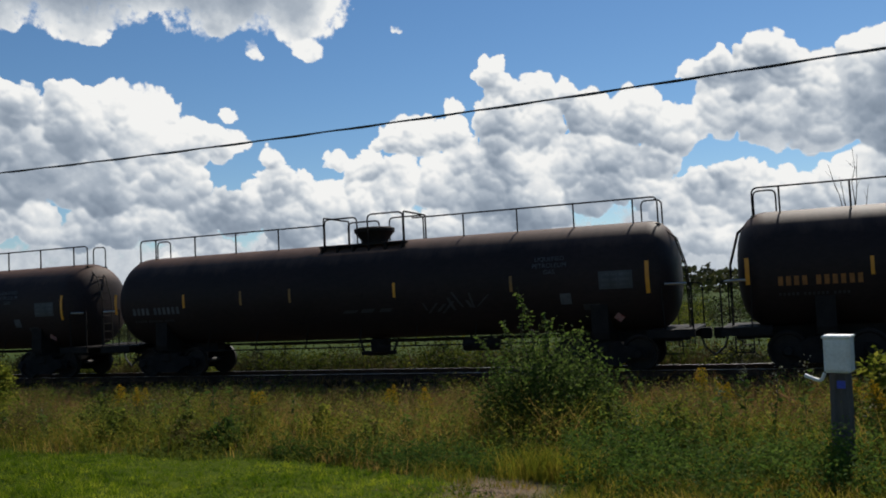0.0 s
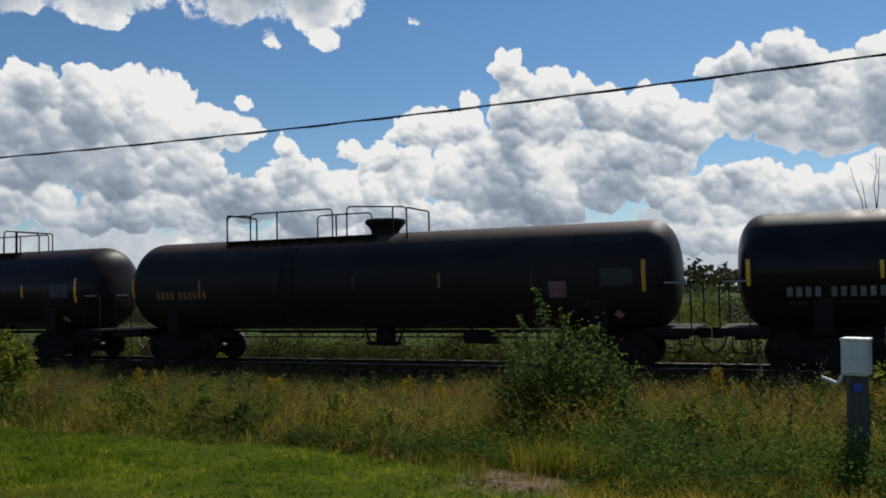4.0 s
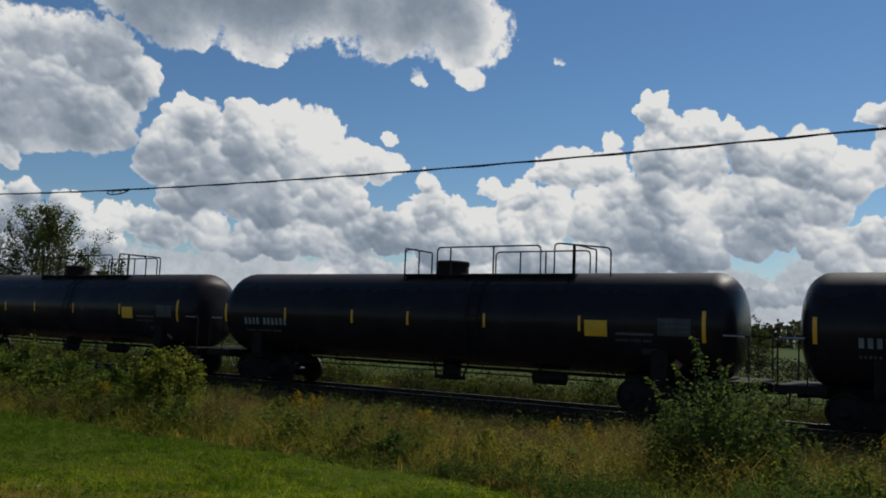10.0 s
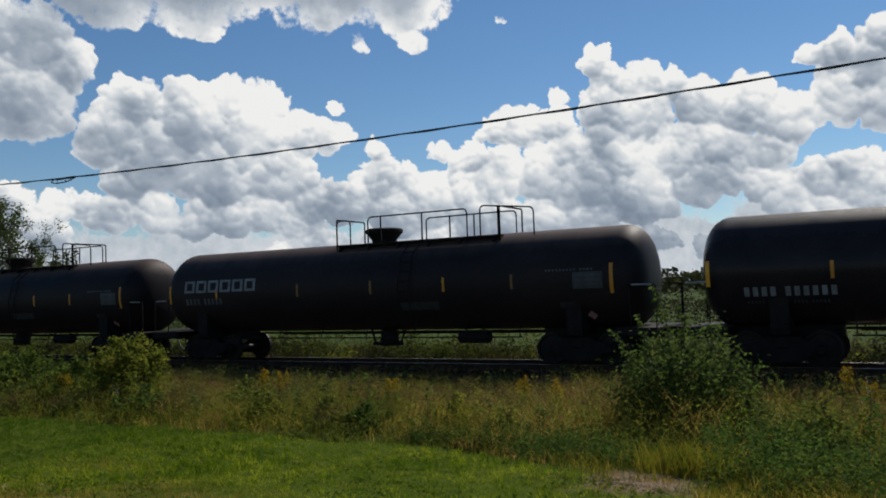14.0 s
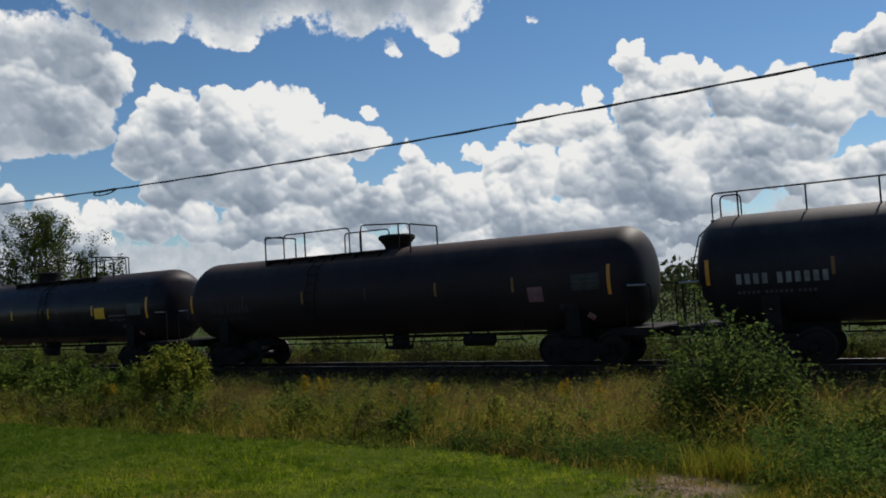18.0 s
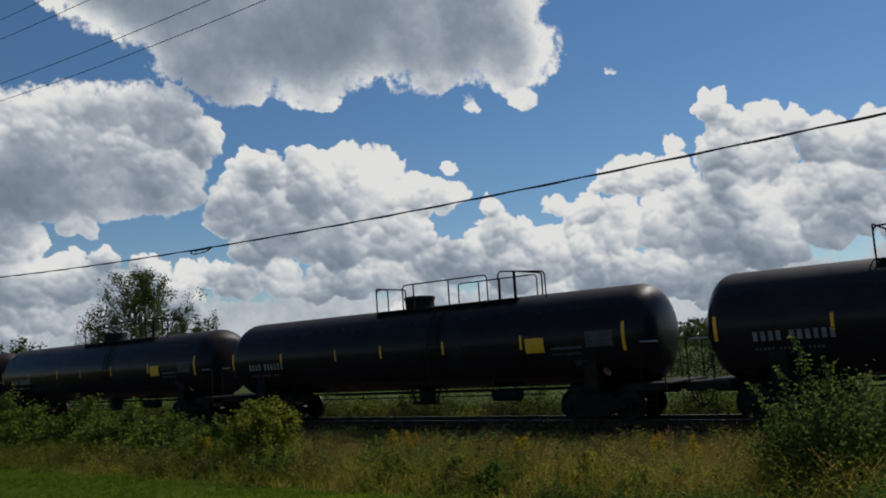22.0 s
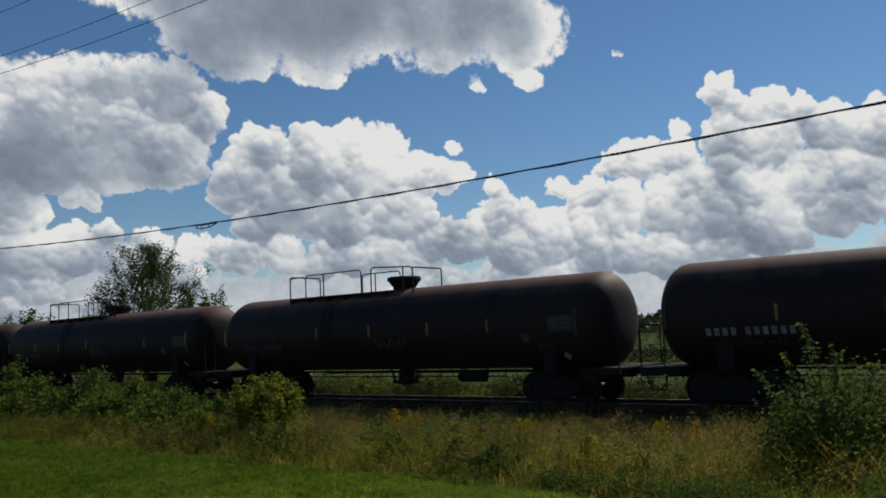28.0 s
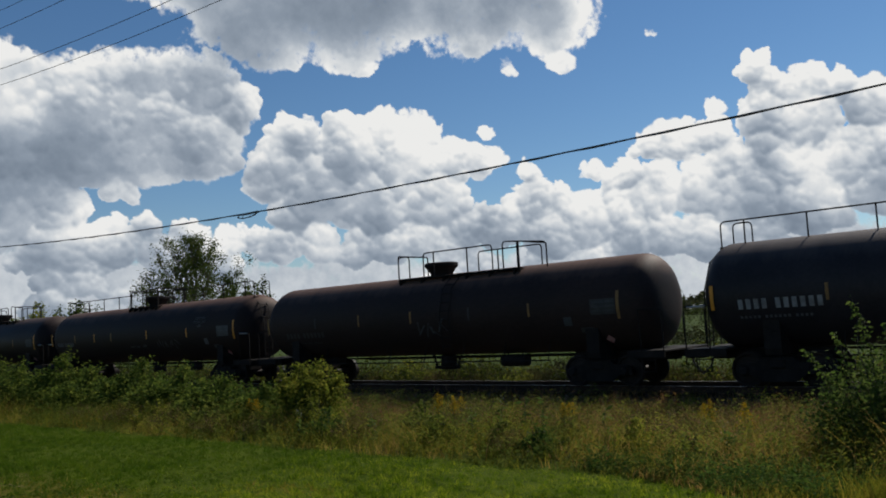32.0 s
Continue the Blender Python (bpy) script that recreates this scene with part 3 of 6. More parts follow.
            for k in range(9):
                z = 1.25 + 0.27 * k
                x = half + 0.2 - 0.0 * z if z < 2.6 else half + 0.18 - (0.23 / 0.8 * (z - 2.6) if z < 3.4 else 0.23 + (z - 3.4) * 1.1)
                tube(bm, [(s * x, -0.42, z), (s * x, -0.02, z)], 0.015, 5)
            part("end_ladder", bm, M_IRON, car)
    else:
        ya = -0.8
        if not flip:
            hoop(p0, p0 + 0.55, ya, zr - 0.05)
            across(p0, zr)
            hoop(p0 + 1.25, p1 - 2.2, ya, zr, [p0 + 1.75, p0 + 3.3])
            hoop(p0 + 2.5, p1 - 1.3, 0.8, zr - 0.02, [p0 + 3.4, p0 + 4.3])
            hoop(p1 - 1.75, p1, ya, zr + 0.06, [p1 - 1.15], 0.18)
            across(p1 - 1.1, zr)
        else:
            hoop(p0, p0 + 0.9, ya, zr - 0.05)
            across(p0, zr)
            hoop(p0 + 0.9, p1 - 2.5, ya, zr, [p0 + 1.9])
            hoop(p0 + 2.4, p1 - 2.0, 0.8, zr - 0.02, [p0 + 3.1])
            hoop(p1 - 2.0, p1, ya, zr + 0.04, [p1 - 0.45], 0.12)
            across(p1, zr - 0.1)
        bm = bmesh.new()
        lx = (w0 + w1) / 2
        for x in (lx - 0.2, lx + 0.2):
            tube(bm, [(x, -0.86, top - 0.2), (x, -1.32, 3.3), (x, -1.56, 2.45), (x, -1.42, 1.2)], 0.018, 5)
        for k in range(8):
            z = 1.35 + 0.3 * k
            y = -1.56 if z < 2.5 else -1.56 + (z - 2.5) * 0.4
            tube(bm, [(lx - 0.2, y, z), (lx + 0.2, y, z)], 0.014, 5)
        part("side_ladder", bm, M_IRON, car)
    return car


STRIPES = {"T": (-8.8, -5.9, -2.95, -0.72, 2.05, 5.1, 8.55), "C": (-8.95, -5.9, -2.9, -0.25, 2.55, 5.95, 8.57), "U": (-8.8, -6.0, -3.05, -0.22, 2.62, 5.42, 8.5),
           "B": (-8.85, -5.75, -3.15, -0.35, 2.44, 5.0, 8.3), "P": (-8.75, -6.4, -2.65, 0.38, 3.1, 5.42, 8.47), "L": (-9.0, -6.2, -4.0, -2.2, 1.34, 4.9, 8.6), "G": (-8.8, -5.85, -3.3, -0.9, 1.7, 4.6, 8.4)}


def words(car, text, x, z, size, material):
    """A line of readable stencilled words on the tank's side."""
    cu = bpy.data.curves.new("stencil_words", "FONT")
    cu.body, cu.size, cu.align_x, cu.extrude = text, size, "CENTER", 0.002
    cu.materials.append(material)
    ob = new("stencil_words", cu)
    ob.parent = car
    ob.location = on_tank(x, z, 0.03)
    ob.rotation_euler = (math.pi / 2 - math.asin((z - Z_TANK) / R_TANK), 0, 0)


def dress(car, kind, flip, tone, seed, half):
    """Stripes, placards and stencils on one car's near side; those differ from car to car."""
    r = random.Random(seed)
    k = half / 9.28
    for x in STRIPES[kind]:
        tall = 0.34 if x < -8 else (0.43 if x > 7 else 0.22)
        if kind in "TC":
            m = M_YELLOW if abs(x) > 8 or r.random() < 0.75 else M_AMBER
        elif kind in "LGP":
            m = M_AMBER if abs(x) > 8 or r.random() < 0.7 else M_DIM
        else:
            m = M_AMBER if abs(x) > 8 and kind == "U" else r.choice((M_DIM, M_DIM, M_SCUFF, M_AMBER if kind == "U" else M_DIM))
        wide = 0.05 if abs(x) > 8 else 0.04
        decal("reflective_stripe", x * k - wide, x * k + wide, 2.4 - tall * 0.95, 2.4 + tall * 0.95, m, car)
    num = {"white": M_WHITE, "orange": M_ORANGE, "faded": M_FADED}[tone]
    if kind == "C":
        marks(car, -8.05 * k, -5.8 * k, 1.8, 2.03, num)
        marks(car, -8.0 * k, -6.0 * k, 1.62, 1.69, M_SCUFF, "small_lettering", (5, 6, 4, 5))
        words(car, "LIQUEFIED PETROLEUM GAS", 2.5 * k, 1.86, 0.15, M_FADED)
        marks(car, 1.5 * k, 2.6 * k, 1.7, 1.77, M_FADED, "small_lettering", (8, 5))
        decal("placard", 0.0, 0.68 * k, 1.55, 1.82, M_ORANGE, car, "grimy orange rectangular placard", tilt=-0.12)
    elif kind == "P":
        bm = bmesh.new()
        for j in range(6):
            x = (-8.0 + j * 0.59) * k
            for a0, a1, b0, b1 in ((0, 0.49, 2.79, 2.87), (0, 0.49, 2.45, 2.53), (0, 0.11, 2.53, 2.79), (0.38, 0.49, 2.53, 2.79)):
                bm.faces.new([bm.verts.new(on_tank(x + a, b, 0.009)) for a, b in ((a0, b0), (a1, b0), (a1, b1), (a0, b1))])
        part("company_mark", bm, M_WHITE, car, "row of six bold white shapes")
        marks(car, -7.95 * k, -6.15 * k, 2.02, 2.24, M_FADED, groups=(4, 5))
        marks(car, 6.5 * k, 7.95 * k, 2.64, 2.7, M_FADED, "small_lettering", (9, 4))
        decal("scuff", 1.45 * k, 2.85 * k, 1.66, 1.9, M_SCUFF, car, "worn pale scuff")
    else:
        low = {"T": (-7.85, -5.85, 2.02, 2.26), "U": (-7.8, -5.75, 2.02, 2.26), "B": (-7.7, -5.3, 1.86, 2.06), "L": (-8.3, -6.4, 2.02, 2.24), "G": (-8.1, -5.95, 2.06, 2.32)}[kind]
        faint = kind in "UB" and tone == "faded"
        marks(car, low[0] * k, low[1] * k, low[2], low[3], M_SCUFF if faint else num)
        marks(car, low[0] * k, (low[1] - 0.3) * k, low[2] - 0.24, low[2] - 0.17, M_SCUFF if kind in "UBL" else M_FADED, "small_lettering", (5, 6, 4))
    if kind == "U" and flip:
        decal("pink_notice", 5.9 * k, 6.4 * k, 1.88, 2.3, M_PINK, car, "faded pink paper notice")
    if kind == "B":
        # a pale scrawl worn into the dust
        for j in range(7):
            x = (-0.1 + 0.22 * j + r.uniform(-0.08, 0.08)) * k
            z = 1.78 + r.uniform(-0.1, 0.1)
            decal("scrawl", x, x + r.uniform(0.05, 0.13), z, z + r.uniform(0.2, 0.5), M_PANEL if j % 2 else M_SCUFF, car, tilt=r.uniform(-0.4, 0.4))
        decal("notice", 6.3 * k, 6.6 * k, 1.85, 2.12, M_PANEL, car, "small grey paper notice")
    decal("stencil_panel", 7.33 * k, 8.22 * k, 2.14, 2.6, M_PANEL if kind not in "UB" else M_SCUFF, car, "faint grey inspection panel")
    for z in (2.22, 2.35, 2.48):
        marks(car, 7.4 * k, 8.15 * k, z, z + 0.06, M_FADED if kind not in "UB" else M_PANEL, "small_lettering", (4, 3, 5))
    decal("stencil_frame", 6.85 * k, 7.3 * k, 1.62, 1.78, M_SCUFF, car, "faint stencilled frame")
    bm = bmesh.new()
    q = [bm.verts.new(on_tank(7.75 * k + a, 1.42 + b, 0.03)) for a, b in ((-0.15, 0), (0, -0.13), (0.15, 0), (0, 0.13))]
    bm.faces.new(q)
    part("hazard_placard", bm, M_RED, car, "small faded red and white diamond placard")
    if kind == "T":
        p = 3.88 if flip else 5.26
        decal("placard", p * k, (p + 0.66) * k, 2.06, 2.5, M_PLACARD, car, "yellow-orange rectangular placard")
        q = p + 0.9 + (0.75 if flip else 0.0)
        decal("pale_band", q * k, (q + 1.05) * k, 2.12, 2.19, M_FADED, car, "pale painted band")
        marks(car, q * k, (q + 1.0) * k, 1.95, 2.02, M_FADED, "small_lettering", (6, 5, 4))
    if kind in "LG":
        at = 6.0 if kind == "L" else 7.5
        for j, line in enumerate(("LIQUEFIED", "PETROLEUM", "GAS")):
            words(car, line, at * k, 2.94 - 0.17 * j, 0.17, M_WHITE if tone == "white" else M_FADED)
        if kind == "L":
            # scrawled strokes, worn almost away
            for j in range(9):
                x = (2.2 + 0.22 * j + r.uniform(-0.08, 0.08)) * k
                z = 1.74 + r.uniform(-0.08, 0.12)
                decal("scrawl", x, x + r.uniform(0.05, 0.1), z, z + r.uniform(0.2, 0.42), M_SCUFF, car, tilt=r.uniform(-0.4, 0.4))
            for j in range(3):
                x = (-0.4 + 0.6 * j) * k
                decal("scuff", x, x + r.uniform(0.35, 0.5), 1.8, 1.8 + r.uniform(0.06, 0.12), M_SCUFF, car, tilt=0.1)
        decal("pale_patch", 6.25 * k, 6.55 * k, 1.8, 2.08, M_FADED if kind == "L" else M_PINK, car, "pale torn paper notice")


# kind, platform flipped, number's colour, pitch; from the front of the train to its end
CARS = [("L", 0, "orange", 19.43), ("L", 0, "orange", 19.43), ("L", 0, "faded", 19.43), ("L", 0, "faded", 18.95), ("C", 0, "white", 19.06), ("C", 0, "white", 19.06),
        ("U", 1, "orange", 19.26), ("C", 0, "white", 19.06), ("U", 0, "orange", 19.28)]
CARS += [("T", 0, "white", 20.01)] * 5 + [("U", 0, "faded", 19.28), ("C", 0, "white", 19.06)] + [("P", 0, "white", 19.45)] * 3
CARS += [("G", 0, "white", 20.08), ("U", 1, "faded", 19.28), ("T", 0, "white", 20.01), ("T", 1, "white", 20.01), ("T", 1, "white", 20.01)]
CARS += [("T", 0, "white", 20.01)] * 3 + [("B", 0, "white", 19.28), ("B", 0, "faded", 19.28), ("B", 0, "white", 19.28), ("B", 1, "faded", 19.28), ("B", 1, "faded", 19.28), ("U", 1, "faded", 19.28)]
CARS += [("G", 0, "white", 20.08), ("B", 0, "faded", 19.28), ("L", 0, "faded", 20.08), ("U", 0, "faded", 19.28), ("U", 1, "faded", 19.28), ("B", 0, "faded", 19.28)]
LEAD = 2
LABELS = {"T": "glossy black tank car with yellow stripes and placard on track", "C": "black tank car with yellow stripes and orange placard",
          "P": "dull black tank car with bold white company mark", "U": "dull black tank car with wide valve bowl on top",
          "B": "brown-dusted black tank car with short top platform", "L": "old black gas tank car with full-length top railing",
          "G": "greyish black gas tank car with full-length top railing"}


def travel(t):
    """How far the train has gone, in metres."""
    slack = np.interp(t, (0, 2, 5, 7, 9, 11, 18, 21, 26, 29, 32), (-0.05, -0.25, -0.45, -0.5, -0.3, -0.15, -0.1, -0.35, -0.38, -0.28, -0.12))
    return 19.0717 * t + 0.226 * t * t / 32 - 0.0234 * t ** 3 / 1024 + float(slack)


train = []


def build_train():
    protos = {}
    front = -1.84 + sum(c[3] for c in CARS[:LEAD])
    for i, (kind, flip, tone, pitch) in enumerate(CARS):
        key = (kind, flip, pitch)
        m = pose(front - pitch / 2, TRACK_Y, 0)
        if key not in protos:
            car = tank_car(kind, pitch, flip)
            protos[key] = copy_thing(car, pose(0, 0, 0))
            train_clean.append(protos[key])
        else:
            car = copy_thing(protos[key], m)
        car.matrix_world = m
        car.name = "tank_car"
        dress(car, kind, flip, tone, 11 + 3 * i, pitch / 2 - 0.72)
        tagged(car, LABELS[kind], "tank car", "tank cars of the train")
        train.append((car, front - pitch / 2))
        front -= pitch
    for p in train_clean:
        for o in (*p.children_recursive, p):
            bpy.data.objects.remove(o)


train_clean = []
build_train()


# ---- clouds: a far backdrop of cumulus that drifts slowly ----
A0, A1, E0, E1, STEP = -14.0, 78.0, -0.5, 31.0, 0.08
az = np.arange(A0, A1, STEP)
el = np.arange(E0, E1, STEP)
SHAPE = (len(el), len(az))
crng = np.random.default_rng(21)


def value_noise(cell):
    """Smooth noise from -1 to 1 on the sky's grid; cell in degrees."""
    v, u = np.arange(SHAPE[0]) * STEP / cell, np.arange(SHAPE[1]) * STEP / cell
    g = crng.uniform(-1, 1, (int(v[-1]) + 3, int(u[-1]) + 3))
    i, j = v.astype(int), u.astype(int)
    f, h = v - i, u - j
    f, h = f * f * (3 - 2 * f), h * h * (3 - 2 * h)
    a = g[i][:, j] * (1 - h) + g[i][:, j + 1] * h
    b = g[i + 1][:, j] * (1 - h) + g[i + 1][:, j + 1] * h
    return a * (1 - f)[:, None] + b * f[:, None]


def fbm(cell, octaves=5, gain=0.55):
    return sum(value_noise(cell / 2 ** k) * gain ** k for k in range(octaves))


WA = az[None, :] + 0.33 * fbm(2.2, 5, 0.52)
WE = el[:, None] + 0.28 * fbm(1.9, 5, 0.52)
lofty = np.clip((el - 16.0) / 3.0, 0, 1)[:, None]
WA += 0.75 * lofty * fbm(3.2, 4, 0.6)
WE += 0.6 * lofty * fbm(2.6, 4, 0.6)
front = np.full(SHAPE, -9.0)
cover = np.zeros(SHAPE)
sides = [np.zeros(SHAPE) for k in range(3)]


def puff(a, e, r, z, level):
    """One rounded head of a cloud, at z towards the viewer; level 0 is a whole mass, 1 a head on it, 2 a knob on that."""
    m = r * 1.25 + 0.35
    j0, j1 = max(0, int((a - m - A0) / STEP)), min(SHAPE[1], int((a + m - A0) / STEP) + 1)
    i0, i1 = max(0, int((e - m - E0) / STEP)), min(SHAPE[0], int((e + m - E0) / STEP) + 1)
    if j1 <= j0 or i1 <= i0:
        return
    s = np.s_[i0:i1, j0:j1]
    d2 = (WA[s] - a) ** 2 + ((WE[s] - e) * 1.06) ** 2
    d = np.sqrt(d2)
    h = z + np.sqrt(np.maximum(0, r * r - d2))
    wins = (d < r) & (h > front[s])
    turn = (0.92 * (WE[s] - e) - 0.25 * (WA[s] - a)) / r
    for k in range(3):
        if k == level:
            sides[k][s] = np.where(wins, turn, sides[k][s])
        elif k > level:
            sides[k][s] = np.where(wins, 0, sides[k][s])
    front[s] = np.where(wins, h, front[s])
    cover[s] = np.maximum(cover[s], np.clip((r - d) / (0.16 + 0.12 * r) + 0.5, 0, 1) * min(1, 0.7 + 0.4 * r))


def heap(*heads):
    """A cumulus: each mass carries heads, and those carry small knobs; what is lower stands nearer."""
    for a, e, r in heads:
        z0 = -0.12 * e
        puff(a, e, r, z0, 0)
        for k in range(int(10 + 12 * min(r, 3.5))):
            t, dist = crng.uniform(0, 2 * math.pi), r * math.sqrt(crng.uniform(0.02, 1.0))
            q = crng.uniform(0.22, 0.62) * min(1.3, 0.5 + 0.35 * r)
            up = math.sin(t)
            if dist > 0.75 * r and up < -0.6:
                continue
            a1, e1 = a + dist * math.cos(t) * 0.97, e + dist * up * 0.93
            z1 = z0 + math.sqrt(max(0, r * r - dist * dist)) * 0.92 - 0.2 * q
            puff(a1, e1, q, z1, 1)
            for n in range(7):
                t2, d3 = crng.uniform(0, 2 * math.pi), q * math.sqrt(crng.uniform(0.1, 1.0))
                if math.sin(t2) < -0.5:
                    continue
                q2 = q * crng.uniform(0.2, 0.42)
                puff(a1 + d3 * math.cos(t2), e1 + d3 * math.sin(t2), q2, z1 + math.sqrt(max(0, q * q - d3 * d3)) * 0.9, 2)


def soften(f, k, times=2):
    for n in range(times):
        for ax in (0, 1):
            pad = np.concatenate([np.repeat(np.take(f, [0], ax), k + 1, ax), f, np.repeat(np.take(f, [-1], ax), k, ax)], ax)
            s = np.cumsum(pad, ax)
            f = ((s[2 * k + 1:] - s[:-2 * k - 1]) if ax == 0 else (s[:, 2 * k + 1:] - s[:, :-2 * k - 1])) / (2 * k + 1)
    return f


def clouds():
    # high bank
    heap((58.8, 25.4, 4.4), (54.2, 24.4, 4.8), (49.8, 21.4, 4.8), (45.6, 22.2, 5.1), (40.9, 22.4, 4.8), (37.8, 20.9, 3.7), (34.3, 21.1, 3.7), (31.2, 20.1, 2.9), (29.0, 19.2, 1.8), (36.4, 18.7, 1.5), (45.7, 18.6, 2.0), (49.1, 18.4, 1.8), (44.2, 17.3, 0.8), (51.0, 19.6, 2.0), (59.5, 23.8, 2.6), (55.2, 25.8, 5.5), (43.8, 26.3, 5.5), (34.0, 25.2, 4.4), (30.6, 22.5, 2.2))
    # scraps
    heap((34.4, 16.6, 0.6), (30.8, 17.0, 0.8), (30.1, 16.5, 0.7), (24.1, 17.9, 0.3), (35.7, 12.4, 0.3), (28.9, 9.6, 0.6), (12.9, 7.4, 0.6), (33.1, 9.5, 0.5), (60.5, 9.4, 0.8), (59.2, 9.4, 0.7))
    # left heap
    heap((63.4, 15.9, 2.2), (60.5, 16.1, 2.0), (57.5, 15.7, 2.6), (54.7, 15.8, 2.4), (52.7, 14.6, 1.8), (52.0, 15.0, 1.3), (62.1, 13.0, 3.7), (58.2, 12.9, 3.5), (54.7, 12.3, 2.6), (64.3, 13.5, 2.9), (67.6, 14.0, 4.4), (67.0, 11.4, 2.9), (71.0, 14.3, 4.4), (72.3, 11.1, 3.7))
    # middle heap
    heap((48.9, 12.4, 1.8), (45.9, 12.8, 1.5), (42.9, 12.7, 1.9), (40.6, 12.6, 1.5), (45.2, 10.9, 2.7), (41.5, 10.4, 2.7), (38.4, 10.8, 1.8), (36.6, 10.7, 1.3), (50.4, 10.3, 2.0), (47.5, 9.1, 2.7), (43.8, 8.4, 2.7), (40.0, 8.2, 2.4), (49.0, 7.8, 1.8), (35.3, 10.8, 0.7))
    # lower heap
    heap((33.2, 7.3, 1.5), (31.1, 7.3, 1.2), (34.4, 6.4, 1.6), (29.6, 5.9, 1.8), (31.8, 5.3, 1.8), (27.5, 6.2, 1.3), (26.7, 5.0, 1.5), (24.1, 4.8, 1.6), (22.1, 4.3, 1.5), (19.3, 4.1, 1.8))
    # left low
    heap((64.3, 9.1, 1.8), (63.4, 8.1, 1.8), (67.0, 8.4, 2.9), (70.3, 8.0, 3.3), (58.2, 7.4, 0.9), (55.8, 6.5, 1.1), (53.1, 5.9, 1.1), (50.2, 5.5, 1.3), (47.6, 5.6, 1.3), (45.1, 5.3, 1.3), (60.5, 6.1, 1.6), (57.5, 5.5, 1.6), (53.8, 4.7, 1.5), (63.4, 6.1, 2.0), (42.8, 5.2, 1.3), (40.5, 5.4, 1.3))
    # tower
    heap((18.4, 14.7, 1.1), (17.5, 13.7, 1.1), (19.1, 14.9, 0.6), (15.3, 13.3, 1.2), (13.8, 12.7, 1.2), (16.3, 12.5, 1.5), (21.0, 12.8, 0.6), (12.0, 11.6, 1.7), (9.2, 11.1, 1.9), (6.6, 9.9, 1.6), (15.7, 11.1, 2.0), (23.3, 10.8, 1.5), (24.6, 10.7, 1.2), (21.0, 10.8, 1.3), (26.0, 10.5, 0.5), (18.0, 11.6, 1.7), (7.6, 10.2, 1.2), (5.6, 10.2, 1.2))
    # right heap
    heap((5.3, 13.7, 0.8), (3.9, 13.6, 1.2), (0.6, 14.0, 1.7), (-0.6, 13.1, 1.7), (1.6, 12.7, 1.7), (-2.2, 12.3, 1.7), (-3.3, 10.9, 2.4), (3.7, 11.0, 1.7), (0.4, 10.3, 2.3), (-2.4, 9.5, 2.0), (-5.7, 11.6, 3.5), (-8.2, 9.3, 4.0), (-11.4, 10.7, 4.8))
    # middle bank
    heap((26.4, 8.8, 1.2), (27.5, 8.6, 1.0), (24.9, 8.1, 1.3), (29.3, 9.5, 0.5), (18.0, 9.7, 1.3), (15.4, 9.6, 1.2), (20.3, 8.6, 1.7), (16.6, 8.2, 2.0), (13.6, 8.1, 2.0), (22.2, 7.7, 1.8), (25.3, 7.0, 1.8), (19.6, 6.5, 2.2), (15.9, 6.1, 2.4), (12.2, 6.5, 1.7), (10.4, 7.2, 1.3), (8.6, 6.4, 1.3), (12.9, 7.4, 0.5), (10.6, 8.4, 1.7), (8.0, 8.1, 1.5), (12.6, 9.2, 1.3), (15.6, 8.9, 1.2))
    # left bank
    heap((33.1, 7.8, 1.5), (31.7, 7.4, 1.3), (29.8, 7.0, 1.3), (27.5, 7.4, 1.0), (34.6, 6.7, 1.3), (30.9, 6.1, 1.8), (27.2, 6.1, 1.7), (35.4, 5.8, 1.3), (37.5, 6.3, 1.5))
    # right low
    heap((3.5, 6.8, 1.2), (1.8, 6.7, 1.0), (0.2, 6.2, 1.0), (5.2, 6.2, 1.3), (2.5, 5.5, 1.8), (6.9, 5.4, 1.6), (-0.7, 5.3, 1.6), (-2.5, 5.7, 1.3), (-4.9, 5.5, 2.6), (-8.8, 4.5, 3.3))
    # low distant bank near the horizon
    for k in range(80):
        a, e, r = crng.uniform(A0, A1), crng.uniform(2.5, 6.8), crng.uniform(0.5, 1.15)
        heap((a, e, r), (a + r, e - 0.2 * r, r * 0.7), (a - 1.1 * r, e - 0.3 * r, r * 0.75))
    bank = np.clip((6.4 + 1.3 * fbm(5.0) - el[:, None]) / 1.8, 0, 1) * 0.92
    c = np.maximum(cover, bank)
    # the high bank is torn at its edges
    body = soften(c, 11)
    body = 0.6 * body + 0.4 * soften(c, 20)
    torn = body - 0.06 + 0.62 * fbm(3.4, 6, 0.58) * np.clip(3.4 * body * (1 - body), 0, 1)
    c = np.clip(c * (1 - lofty) + torn * lofty, 0, 1)
    c = np.clip(c + 0.2 * fbm(0.9, 4) * (c * (1 - c) * 4), 0, 1)
    c *= np.clip((E1 - 0.5 - el) / 4.0, 0, 1)[:, None] * np.clip((az - A0) / 4, 0, 1)[None] * np.clip((A1 - az) / 4, 0, 1)[None]
    soft_cover = c
    c = np.clip((c - 0.35) / 0.3, 0, 1)
    z = np.where(front > -5, front, 0)

    def slope(f):
        ge, ga = np.gradient(f, STEP)
        q = np.sqrt(1 + ge * ge + ga * ga)
        return -ge / q, ga / q

    up_wide, side_wide = slope(soften(z, 12))
    over = np.zeros(SHAPE[1])
    deep = np.zeros(SHAPE)
    fade = math.exp(-STEP / 3.2)
    for i in range(SHAPE[0] - 1, -1, -1):
        over = over * fade + c[i] * STEP
        deep[i] = over
    high = np.clip((el - 15.5) / 3.0, 0, 1)[:, None]
